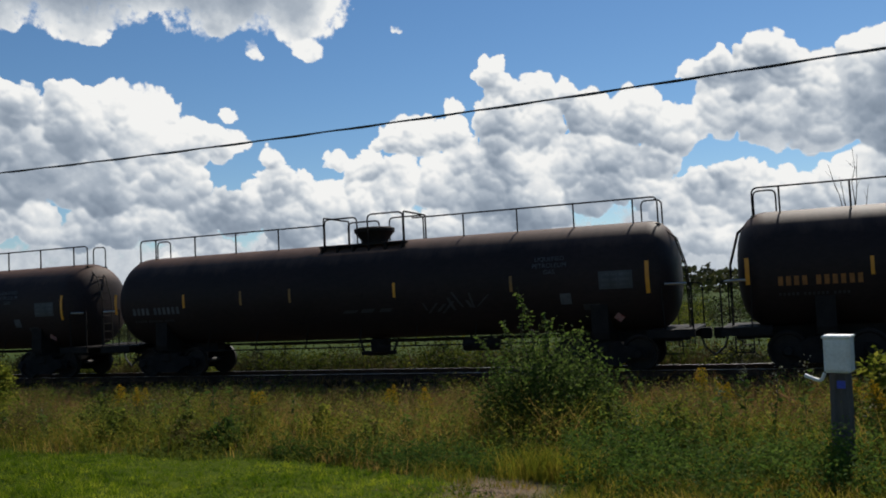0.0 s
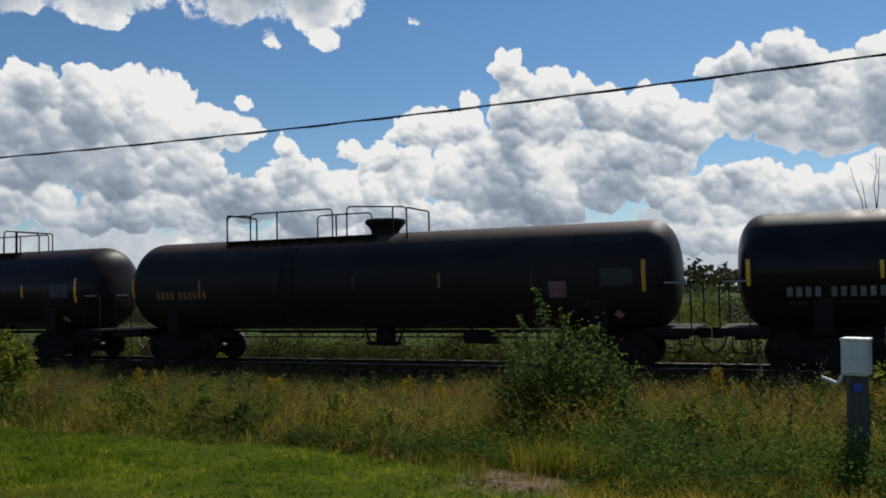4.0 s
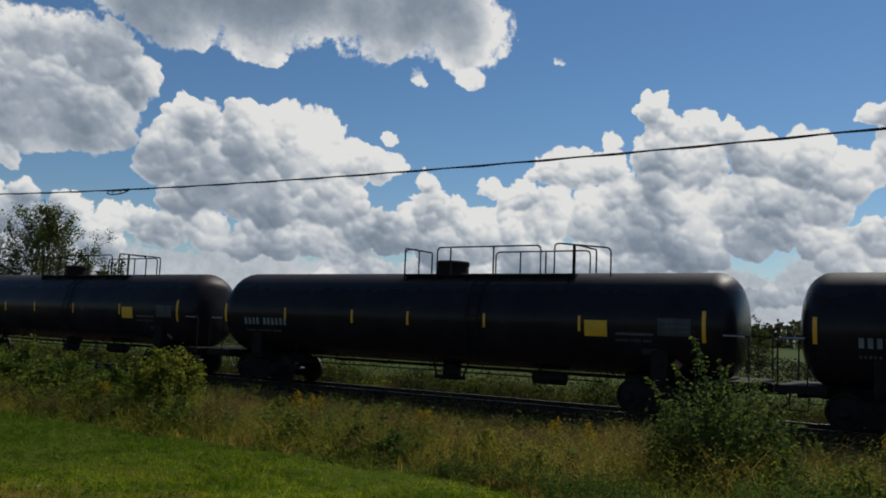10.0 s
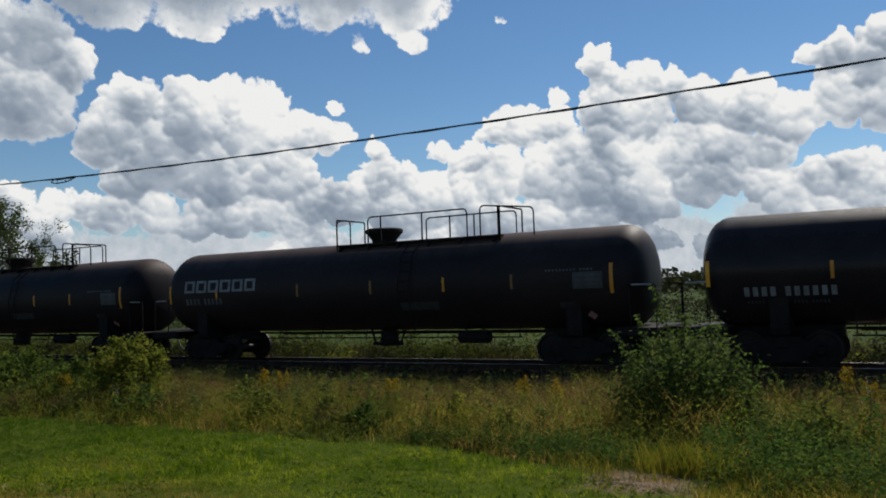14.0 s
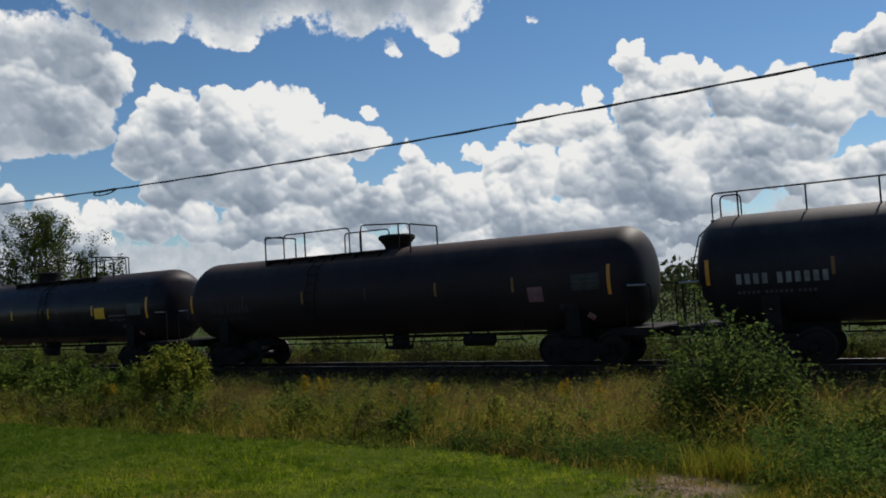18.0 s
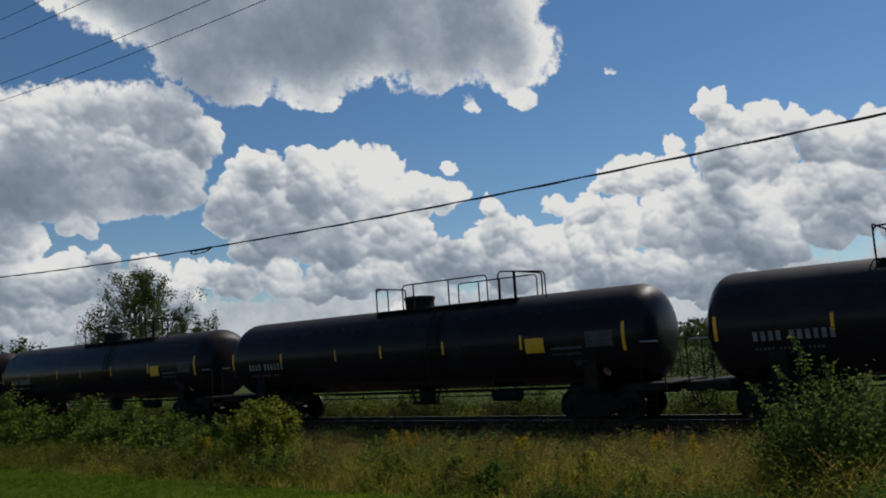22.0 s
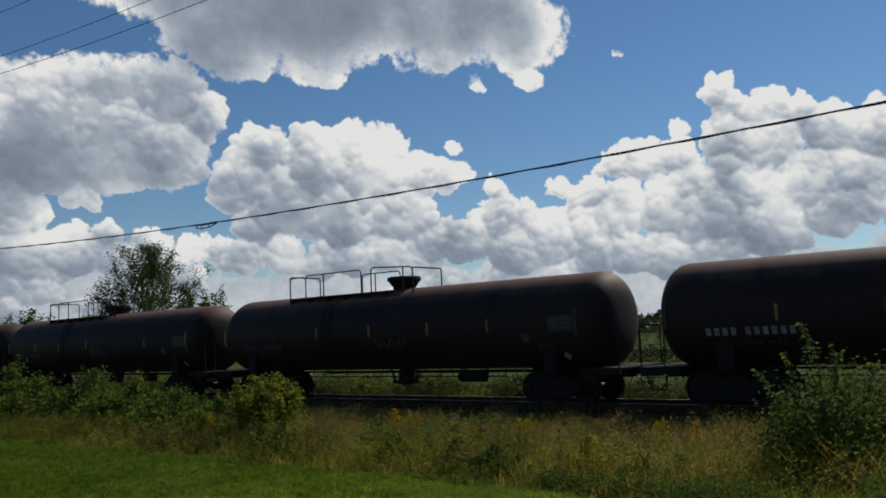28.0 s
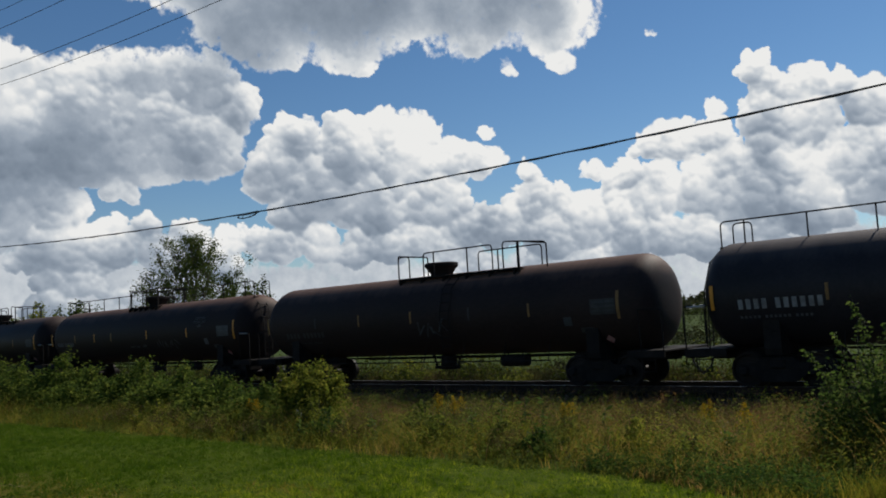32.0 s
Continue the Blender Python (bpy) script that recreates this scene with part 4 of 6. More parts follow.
    mass, head, knob = (soften(f, 1, 1) for f in sides)
    rim = np.clip(1.7 * (1 - soften(c, 12)), 0, 1) * (1 - high) + np.clip(2.1 * (1 - soften(c, 22)), 0, 1) * high
    # grey shade painted into the base of the left heap
    thick = np.exp(-((az[None] - 62.0) / 9.0) ** 2 - ((el[:, None] - 10.6) / 2.4) ** 2)
    crisp = (0.6 + 0.4 * np.exp(-deep / 1.6)) * (1 - 0.75 * high) * (1 - 0.5 * thick)
    drift = soften(fbm(3.6, 4), 3, 1)
    # sunlit tops, bright rims and grey undersides painted into the backdrop's glow
    lit = 0.41 - 0.17 * high - 0.17 * thick + 0.36 * (1 - 0.6 * high) * np.exp(-deep / 2.2) + crisp * (0.27 * mass + 0.29 * head + 0.15 * knob) + 0.08 * up_wide + 0.04 * side_wide + (0.26 + 0.5 * high) * rim + (0.24 - 0.1 * high) * drift
    lit = np.where((front > -5) | (high > 0.3), lit, 0.6 + 0.08 * fbm(3.0, 4))
    far = np.clip((7.0 - el) / 7.0, 0, 1)[:, None]
    lit = lit * (1 - 0.4 * far) + 0.57 * 0.4 * far
    A, E = np.radians(az)[None], np.radians(el)[:, None]
    R = 3200.0
    v = np.stack([-np.sin(A) * np.cos(E) * R, np.cos(A) * np.cos(E) * R, np.sin(E) * R + 0 * A], -1).reshape(-1, 3)
    idx = np.arange(SHAPE[0] * SHAPE[1]).reshape(SHAPE)
    f = np.stack([idx[:-1, :-1], idx[:-1, 1:], idx[1:, 1:], idx[1:, :-1]], -1).reshape(-1, 4)
    cc = soft_cover.ravel()
    f = f[cc[f].max(1) > 0.12]
    used = np.zeros(len(cc), bool)
    used[f] = True
    to = np.cumsum(used) - 1
    ob = raw("cloud_backdrop", v[used], to[f], cloud_material(), smooth=True)
    for name, val in (("cover", cc), ("whiteness", np.clip(lit, 0, 1).ravel())):
        ob.data.attributes.new(name, "FLOAT", "POINT").data.foreach_set("value", val[used].astype(np.float32))
    return tagged(ob, "heaped white and grey cumulus clouds drifting slowly", "clouds", kind="structure")


def cloud_material():
    m = bpy.data.materials.new("cumulus")
    m.use_nodes = True
    nt = m.node_tree
    nt.nodes.remove(nt.nodes["Principled BSDF"])
    out = nt.nodes["Material Output"]
    w, c = nt.nodes.new("ShaderNodeAttribute"), nt.nodes.new("ShaderNodeAttribute")
    w.attribute_name, c.attribute_name = "whiteness", "cover"
    def calc(op, a, b=0.0, c=None):
        k = nt.nodes.new("ShaderNodeMath")
        k.operation = op
        for i, v in enumerate((a, b, c)):
            if isinstance(v, (int, float)):
                k.inputs[i].default_value = v
            elif v is not None:
                nt.links.new(v, k.inputs[i])
        return k.outputs[0]

    # a ragged fringe, crisp in places and soft in others
    ragged, loose, grain = noise_node(nt, 0.045, 6, 0.56), noise_node(nt, 0.008, 2, 0.5), noise_node(nt, 0.03, 6, 0.6)
    fringe = calc("MULTIPLY_ADD", calc("SUBTRACT", ragged.outputs[0], 0.5), 0.9, c.outputs["Fac"])
    alpha = nt.nodes.new("ShaderNodeMapRange")
    alpha.interpolation_type = "SMOOTHSTEP"
    alpha.inputs[1].default_value = 0.3
    nt.links.new(calc("MULTIPLY_ADD", loose.outputs[0], 1.0, 0.28), alpha.inputs[2])
    nt.links.new(fringe, alpha.inputs[0])
    solid = alpha.outputs[0]
    shade = calc("MULTIPLY_ADD", calc("SUBTRACT", grain.outputs[0], 0.5), 0.22, w.outputs["Fac"])
    shade = calc("MULTIPLY_ADD", calc("SUBTRACT", 1.0, solid), 0.1, shade)
    r = ramp_node(nt, [(0.1, (0.2, 0.248, 0.315)), (0.32, (0.28, 0.335, 0.41)), (0.5, (0.415, 0.47, 0.54)), (0.66, (0.635, 0.675, 0.715)), (0.86, (0.91, 0.91, 0.895))])
    nt.links.new(shade, r.inputs[0])
    e, t, x = nt.nodes.new("ShaderNodeEmission"), nt.nodes.new("ShaderNodeBsdfTransparent"), nt.nodes.new("ShaderNodeMixShader")
    e.inputs[1].default_value = 1.0
    nt.links.new(r.outputs[0], e.inputs[0])
    nt.links.new(solid, x.inputs[0])
    nt.links.new(t.outputs[0], x.inputs[1])
    nt.links.new(e.outputs[0], x.inputs[2])
    nt.links.new(x.outputs[0], out.inputs[0])
    return m


cloud_backdrop = clouds()


# ---- overhead wires ----
def wires():
    def z_cable(x):
        return 5.52 + 0.00115 * (x + 9.5) ** 2

    cable = tagged(empty("overhead_cable", pose(0, 15, 0)), "thick black twisted overhead cable with splice", "cable")
    bm = bmesh.new()
    xs = [-75 + 0.5 * k for k in range(201)]
    tube(bm, [(x, 0, z_cable(x)) for x in xs], 0.016, 6)
    part("messenger", bm, M_CABLE, cable)
    bm = bmesh.new()
    tube(bm, [(-75 + 0.12 * k, 0.008 * math.cos(k * 0.5), z_cable(-75 + 0.12 * k) - 0.012 + 0.008 * math.sin(k * 0.5)) for k in range(833)], 0.013, 5)
    part("twisted_line", bm, M_CABLE, cable)
    bm = bmesh.new()
    k = z_cable(-20.55)
    tube(bm, [(-21.1, 0, k), (-20.95, 0, k - 0.01), (-20.4, 0, k - 0.01), (-20.2, 0, k)], [0.02, 0.032, 0.032, 0.02], 8)
    tube(bm, rounded([(-21.1, 0, k), (-21.2, -0.02, k - 0.07), (-20.95, -0.04, k - 0.13), (-20.5, -0.03, k - 0.12), (-20.15, 0, k - 0.01)], 0.1), 0.017, 6)
    for x in (-20.95, -20.6, -20.35):
        tube(bm, [(x, 0, k), (x + 0.03, -0.03, k - 0.11)], 0.01, 5)
    part("splice", bm, M_CABLE, cable, "bulky splice sleeve on the cable")
    # thin power lines, higher and nearer
    for y, z0 in ((15.0, 12.05), (15.0, 12.75), (15.0, 14.55), (15.0, 15.35)):
        bm = bmesh.new()
        tube(bm, [(x, y, z0 + 0.0016 * (x + 8) ** 2) for x in range(-75, 26, 2)], 0.012, 5)
        tagged(part("power_line", bm, M_CABLE), "thin dark overhead power line against the sky", "power line", "power lines on the poles")


wires()


def utility_pole(x):
    """A tall timber pole that carries the cable and the power lines."""
    top = 15.35 + 0.0016 * (x + 8) ** 2
    p = empty("utility_pole", pose(x, 15.0, float(ground_z(x, 15.0)) - 0.3))
    h = top + 0.9 - p.matrix_world.translation.z
    bm = bmesh.new()
    lathe(bm, [(0, 0.2), (h * 0.5, 0.17), (h, 0.13)], "z", 14)
    part("pole", bm, M_TIE, p)
    for drop in (0.85, 1.65, 3.45, 4.15):
        bm = bmesh.new()
        box(bm, -0.05, 0.05, -0.45, 0.45, h - drop - 0.14, h - drop - 0.04, 0.01)
        part("crossarm", bm, M_TIE, p, smooth=False)
    tagged(p, "tall timber utility pole carrying overhead wires", "utility pole", "utility poles")


for ux in (-75, 25):
    utility_pole(ux)


# ---- plants ----
M_LAWN = leafy("lawn_blades", [(0.15, (0.03414, 0.07469, 0.003201)), (0.5, (0.128, 0.1974, 0.006402)), (0.85, (0.3841, 0.3948, 0.03201))], 0.48, patch=7.0, share=0.5)
M_DRYGRASS = leafy("dead_straw_blades", [(0.2, (0.22, 0.15, 0.06)), (0.5, (0.4, 0.29, 0.14)), (0.8, (0.6, 0.46, 0.27))], 0.3, patch=3.0)
M_DARK_LAWN = leafy("darker_lawn_blades", [(0.25, (0.0448, 0.0896, 0.00448)), (0.55, (0.0784, 0.1322, 0.00672)), (0.8, (0.1232, 0.168, 0.01344))], 0.42, patch=7.0, share=0.5)
M_OLIVE = leafy("yellowed_lawn_blades", [(0.3, (0.102, 0.121, 0.008)), (0.5, (0.227, 0.173, 0.017)), (0.7, (0.408, 0.252, 0.063))], 0.45, patch=4.0, share=0.65)
M_LAWNWEED = leafy("flat_lawn_weed_leaves", [(0.25, (0.04, 0.075, 0.008)), (0.55, (0.07, 0.115, 0.012)), (0.8, (0.12, 0.15, 0.02))], 0.5)
M_VERGE = leafy("yellow_green_verge_blades", [(0.2, (0.1214, 0.144, 0.01344)), (0.5, (0.2849, 0.2342, 0.02496)), (0.8, (0.5147, 0.336, 0.0864))], 0.45, patch=3.5, share=0.6)
M_DARKWEED = leafy("dark_weed_leaves", [(0.25, (0.04165, 0.0765, 0.01445)), (0.55, (0.0714, 0.1232, 0.01955)), (0.8, (0.1292, 0.1785, 0.02975))], 0.45, patch=1.0)
M_WEED = leafy("tall_grass_blades", [(0.25, (0.06087, 0.07905, 0.0085)), (0.45, (0.1374, 0.1411, 0.01275)), (0.6, (0.2331, 0.1861, 0.02295)), (0.78, (0.3565, 0.2202, 0.06375))], 0.52, patch=1.6, share=0.55)
M_BROWNWEED = leafy("brown_seeding_blades", [(0.25, (0.07296, 0.06624, 0.01196)), (0.42, (0.1459, 0.1049, 0.0184)), (0.6, (0.2469, 0.138, 0.04232)), (0.8, (0.349, 0.1766, 0.09108))], 0.5, patch=1.6, share=0.55)
M_FARWEED = leafy("rough_far_weeds", [(0.2, (0.01814, 0.02304, 0.00576)), (0.42, (0.03992, 0.03917, 0.009216)), (0.6, (0.06048, 0.0432, 0.01728)), (0.8, (0.09677, 0.0576, 0.03168))], 0.35)
M_SEED = leafy("seed_heads", [(0.25, (0.1239, 0.0651, 0.0441)), (0.5, (0.2106, 0.1208, 0.06825)), (0.75, (0.3097, 0.1943, 0.0945))], 0.3)
M_BROAD = leafy("broad_weed_leaves", [(0.25, (0.07752, 0.1018, 0.01746)), (0.55, (0.1278, 0.1591, 0.02522)), (0.8, (0.2399, 0.2221, 0.04365))], 0.5)
M_BUSH = leafy("bush_leaves", [(0.15, (0.0341, 0.05746, 0.01306)), (0.5, (0.06512, 0.1012, 0.01959)), (0.85, (0.1302, 0.1632, 0.03917))], 0.58)
M_SHRUB = leafy("olive_shrub_leaves", [(0.22, (0.08176, 0.1043, 0.01304)), (0.5, (0.1497, 0.1695, 0.02064)), (0.78, (0.2833, 0.2607, 0.03911))], 0.52)
M_THICKET = leafy("thicket_leaves", [(0.22, (0.04451, 0.07245, 0.01242)), (0.5, (0.07659, 0.1118, 0.0176)), (0.78, (0.1615, 0.1863, 0.03105))], 0.45)
M_BRAMBLE = leafy("bramble_leaves", [(0.22, (0.027, 0.04125, 0.0075)), (0.5, (0.05625, 0.0735, 0.01125)), (0.78, (0.12, 0.1237, 0.018))], 0.42)
M_TREE = leafy("tree_leaves", [(0.22, (0.036, 0.055, 0.012)), (0.5, (0.06, 0.085, 0.017)), (0.78, (0.1, 0.12, 0.03))], 0.4)
M_WOODS = leafy("far_wood_leaves", [(0.22, (0.01755, 0.0234, 0.00975)), (0.5, (0.03185, 0.03835, 0.0143)), (0.78, (0.05785, 0.05785, 0.02145))], 0.35)
M_GOLD = leafy("goldenrod_flowers", [(0.25, (0.351, 0.214, 0.009)), (0.75, (0.543, 0.356, 0.019))], 0.35)
M_PALE = leafy("pale_flower_heads", [(0.25, (0.3, 0.29, 0.2)), (0.75, (0.48, 0.46, 0.34))], 0.3)
M_BARK = surface("grey_brown_bark", (0.05, 0.04, 0.03), (0.11, 0.09, 0.07), 5, 0.9, fine=30, bump=0.5, dist=0.02)
M_TWIG = surface("brown_green_stems", (0.03, 0.025, 0.0125), (0.055, 0.05, 0.02), 6, 0.8, fine=30, bump=0.2)


def blades(name, x, y, h, w, bend, material, z=None, parent=None, seg=3):
    """Many bent blades in one mesh: base places, heights, widths and how far each tip leans."""
    n = len(x)
    z = ground_z(x, y) if z is None else z
    t = rng.uniform(0, 2 * np.pi, n)
    f = rng.uniform(0, 2 * np.pi, n)
    dx, dy = np.cos(t) * bend, np.sin(t) * bend
    wx, wy = np.cos(f) * w / 2, np.sin(f) * w / 2
    v = []
    for k in range(seg):
        u = k / seg
        s = 1 - 0.55 * u
        cx, cy, cz = x + dx * u * u, y + dy * u * u, z - 0.02 + h * u * (1 - 0.12 * u)
        v += [np.stack([cx - wx * s, cy - wy * s, cz], -1), np.stack([cx + wx * s, cy + wy * s, cz], -1)]
    v.append(np.stack([x + dx, y + dy, z + h * 0.88], -1))
    v = np.stack(v, 1)
    m = 2 * seg + 1
    tri = []
    for k in range(seg - 1):
        a = 2 * k
        tri += [(a, a + 1, a + 3), (a, a + 3, a + 2)]
    tri.append((2 * seg - 2, 2 * seg - 1, 2 * seg))
    f = (np.arange(n)[:, None, None] * m + np.array(tri)[None]).reshape(-1, 3)
    return raw(name, v.reshape(-1, 3), f, material, parent)


def leaves(name, c, size, material, parent=None, droop=0.3, longer=1.7):
    """Folded leaves at the places c (n x 3), each turned its own way."""
    n = len(c)
    size = np.broadcast_to(size, n)
    d = rng.normal(size=(n, 3))
    d[:, 2] = d[:, 2] * 0.5 - droop * 0.5
    d /= np.linalg.norm(d, axis=1)[:, None]
    s = np.cross(d, rng.normal(size=(n, 3)))
    s /= np.linalg.norm(s, axis=1)[:, None]
    nn = np.cross(d, s)
    L, W = (size * longer)[:, None], size[:, None]
    b = c - d * L * 0.1
    p = [b, c + d * L * 0.35 + s * W * 0.5 + nn * W * 0.15, c + d * L * 0.9, c + d * L * 0.35 - s * W * 0.5 + nn * W * 0.15]
    v = np.stack(p, 1).reshape(-1, 3)
    f = (np.arange(n)[:, None, None] * 4 + np.array([(0, 1, 2), (0, 2, 3)])[None]).reshape(-1, 3)
    return raw(name, v, f, material, parent)


def patchy(x, y, cell=2.0, seed=0.0):
    """A slow wave from 0 to 1 that makes clumps."""
    return 0.5 + 0.25 * np.sin(x * 2.1 / cell + 1.7 * np.sin(y * 1.3 / cell + seed)) + 0.25 * np.sin(y * 2.7 / cell + 2.1 * np.sin(x * 0.9 / cell + seed * 2))


def lawn_limit(x):
    """How far the mown lawn reaches towards the track at x."""
    return np.where(x < -6.2, LAWN_EDGE, LAWN_EDGE - 0.62 * (x + 6.2)) - 0.0


def plant_cover():
    # mown lawn: darker green to the left, thin and dry towards the camera
    n = 330000
    y = 3.2 + (LAWN_EDGE + 0.1 - 3.2) * rng.random(n) ** 0.9
    x = rng.uniform(-3.0, 0.75, n) * y
    dryness = np.clip((7.5 - y) / 2.4 + 1.5 * (patchy(x, y, 1.3, 2.7) - 0.5) + 0.06 * (x + 5), 0, 1) * (x > -14)
    ok = (x < 2.5) & (y < lawn_limit(x)) & (x > -36) & (rng.random(n) > 0.5 * dryness) & (np.hypot((x + 2.8), (y - 9.4) * 0.75) > 0.45 + 0.4 * rng.random(n))
    x, y, dryness = x[ok], y[ok], dryness[ok]
    k = len(x)
    h = rng.uniform(0.03, 0.075, k) * (0.3 + 1.5 * patchy(x, y, 0.16, 2) ** 2 * (0.5 + patchy(x, y, 1.9, 6)))
    yellow = rng.random(k) < dryness * (0.45 + 0.5 * patchy(x, y, 0.4, 3.1))
    leftward = ~yellow & (x + rng.normal(0, 1.5, k) < -11)
    for name, pick, mat, label in (("lawn_grass", ~yellow & ~leftward, M_LAWN, "short mown green lawn grass"), ("lush_lawn_grass", leftward, M_DARK_LAWN, "dense dark green mown lawn grass"), ("yellowed_lawn_grass", yellow, M_OLIVE, "thin yellowed lawn grass near the path")):
        m = int(pick.sum())
        tagged(blades(name, x[pick], y[pick], h[pick], rng.uniform(0.008, 0.018, m), h[pick] * rng.uniform(0.3, 1.1, m), mat, seg=1), label, "grass", kind="stuff")
    n = 45000
    x, y = rng.uniform(-14, 10, n), rng.uniform(-6, 3.4, n)
    h = rng.uniform(0.02, 0.06, n) * (0.4 + patchy(x, y, 0.3, 2))
    tagged(blades("trodden_grass", x, y, h, rng.uniform(0.008, 0.018, n), h * rng.uniform(0.3, 1.2, n), M_OLIVE, seg=1), "short trodden yellowish grass", "grass", kind="stuff")
    n = 46000
    y = rng.uniform(3.3, LAWN_EDGE, n)
    x = rng.uniform(-3.0, 0.3, n) * y
    ok = (y < lawn_limit(x)) & (patchy(x, y, 0.33, 7) * patchy(x, y, 1.1, 3) > 0.34) & (x > -36)
    x, y = x[ok], y[ok]
    c = np.stack([x, y, ground_z(x, y) + rng.uniform(0.01, 0.055, len(x))], -1)
    tagged(leaves("lawn_weeds", c, rng.uniform(0.012, 0.028, len(c)), M_LAWNWEED, longer=2.2), "small flat weeds scattered through the lawn", "weeds", kind="stuff")
    # straw among the thin lawn, and uncut grass beside the path
    n = 30000
    x, y = rng.uniform(-10, 5, n), rng.uniform(3.2, 8.0, n)
    ok = (patchy(x, y, 1.3, 2.7) + 0.12 * (6.5 - y) > 0.42)
    x, y = x[ok], y[ok]
    k = len(x)
    h = rng.uniform(0.015, 0.06, k)
    tagged(blades("straw", x, y, h, rng.uniform(0.006, 0.012, k), h * rng.uniform(0.6, 1.8, k), M_OLIVE, seg=1), "dry straw-coloured grass on thin ground", "dry grass", kind="stuff")
    n = 30000
    x, y = rng.uniform(-9, 2.5, n), rng.uniform(3.4, 7.0, n)
    ok = 0.5 * patchy(x, y, 0.5, 5.7) + 0.5 * patchy(x, y, 0.15, 1.7) + 0.45 * np.exp(-((x + 2.4) / 1.3) ** 2) + 0.3 * rng.random(n) > 0.92
    x, y = x[ok], y[ok]
    k = len(x)
    tagged(blades("straw_litter", x, y, rng.uniform(0.01, 0.03, k), rng.uniform(0.006, 0.013, k), rng.uniform(0.03, 0.09, k), M_DRYGRASS, seg=1), "pale dead straw lying on thin ground", "dry grass", kind="stuff")
    n = 52000
    x, y = rng.uniform(-3.2, 7, n), rng.uniform(4.2, 11.5, n)
    ok = (np.hypot((x + 2.75) / 0.6, (y - 9.4) / 0.8) > 0.6 + 0.5 * rng.random(n)) & (x > -2.45 + 0.75 * (patchy(x, y, 0.9, 1.5) - 0.6) + 0.3 * np.abs(y - 8.6)) & (rng.random(n) < 0.15 + 1.1 * patchy(x, y, 0.45, 4))
    x, y = x[ok], y[ok]
    k = len(x)
    h = rng.uniform(0.07, 0.27, k) * (0.5 + 0.8 * patchy(x, y, 0.6, 5)) * np.clip((y - 3.4) / 3.0, 0.35, 1)
    tagged(blades("verge_grass", x, y, h, rng.uniform(0.008, 0.016, k), h * rng.uniform(0.3, 1.1, k), M_VERGE, seg=2), "uncut yellow-green grass beside the bare path", "grass", kind="stuff")

    n = 1500
    x, y = rng.normal(-2.95, 0.6, n), rng.normal(9.35, 0.5, n)
    ok = patchy(x, y, 0.28, 3.7) + 0.3 * rng.random(n) > 0.62
    x, y = x[ok], y[ok]
    h = rng.uniform(0.03, 0.13, len(x))
    tagged(blades("path_grass", x, y, h, rng.uniform(0.006, 0.012, len(x)), h * rng.uniform(0.4, 1.3, len(x)), M_OLIVE, seg=2), "sparse yellowed grass growing into bare path", "grass", kind="stuff")

    # the uncut strip between lawn and track
    def strip(n, y0=LAWN_EDGE, y1=22.4, x0=-48, x1=9):
        y = rng.uniform(y0, y1, n)
        x = rng.uniform(x0, x1, n)
        ok = (y > np.minimum(lawn_limit(x) + 0.15 * np.sin(x * 3.1), LAWN_EDGE + 0.1 * np.sin(x * 4.3))) & (rng.random(n) < np.clip(1.25 + x * 0.014, 0.5, 1)) & (np.hypot((x + 2.8) / 0.6, (y - 9.4) / 0.75) > 1)
        return x[ok], y[ok]

    def tall(x, y):
        return (0.34 + 0.5 * patchy(x, y, 2.3, 3)) * np.clip(1.12 + 0.02 * (x + 6), 0.95, 1.25) * np.clip(1.3 - 0.05 * (y - 11), 0.8, 1.25) * np.clip((y - 10.5) / 1.8, 0.3, 1) * np.clip((23.8 - y) / 3.6, 0.3, 1) * (0.62 + 0.7 * patchy(x, y, 0.7, 1.1))

    def capped(x, y):
        return np.minimum(tall(x, y), 0.62)

    def sprigs(name, x, y, h, m, spread, size, material, label, longer=1.9):
        """Leafy plants: m leaves round each stem, from low down to its tip."""
        hs = np.repeat(h, m)
        u = 0.1 + 0.9 * rng.random(len(hs)) ** 1.35
        xs, ys = np.repeat(x, m), np.repeat(y, m)
        w = spread * (1.25 - 0.8 * u)
        c = np.stack([xs + rng.normal(0, 1, len(hs)) * w, ys + rng.normal(0, 1, len(hs)) * w, ground_z(xs, ys) + hs * u], -1)
        tagged(leaves(name, c, rng.uniform(size * 0.6, size * 1.4, len(c)) * (1.2 - 0.45 * u), material, longer=longer), label, "weeds", kind="stuff")

    x, y = strip(105000)
    extra_x, extra_y = rng.uniform(-6.5, 8, 12000), rng.uniform(9.0, 11.5, 12000)
    ok = (extra_y > lawn_limit(extra_x)) & (np.hypot((extra_x + 2.8) / 0.6, (extra_y - 9.4) / 0.75) > 1)
    x, y = np.concatenate([x, extra_x[ok]]), np.concatenate([y, extra_y[ok]])
    k = len(x)
    h = tall(x, y) * rng.uniform(0.35, 1.1, k)
    near = y + rng.normal(0, 1.2, k) < 14.2
    for name, pick, mat, label in (("tall_grass", near, M_WEED, "tall uncut green grass at the lawn's edge"), ("seeding_grass", ~near, M_BROWNWEED, "tall brownish seeding grass beside the track")):
        m = int(pick.sum())
        tagged(blades(name, x[pick], y[pick], h[pick], rng.uniform(0.007, 0.017, m), h[pick] * rng.uniform(0.2, 1.1, m), mat, seg=2), label, "tall grass", kind="stuff")
    x, y = strip(17000, 13.4)
    k = len(x)
    h = np.minimum(tall(x, y), 0.56) * rng.uniform(0.85, 1.3, k)
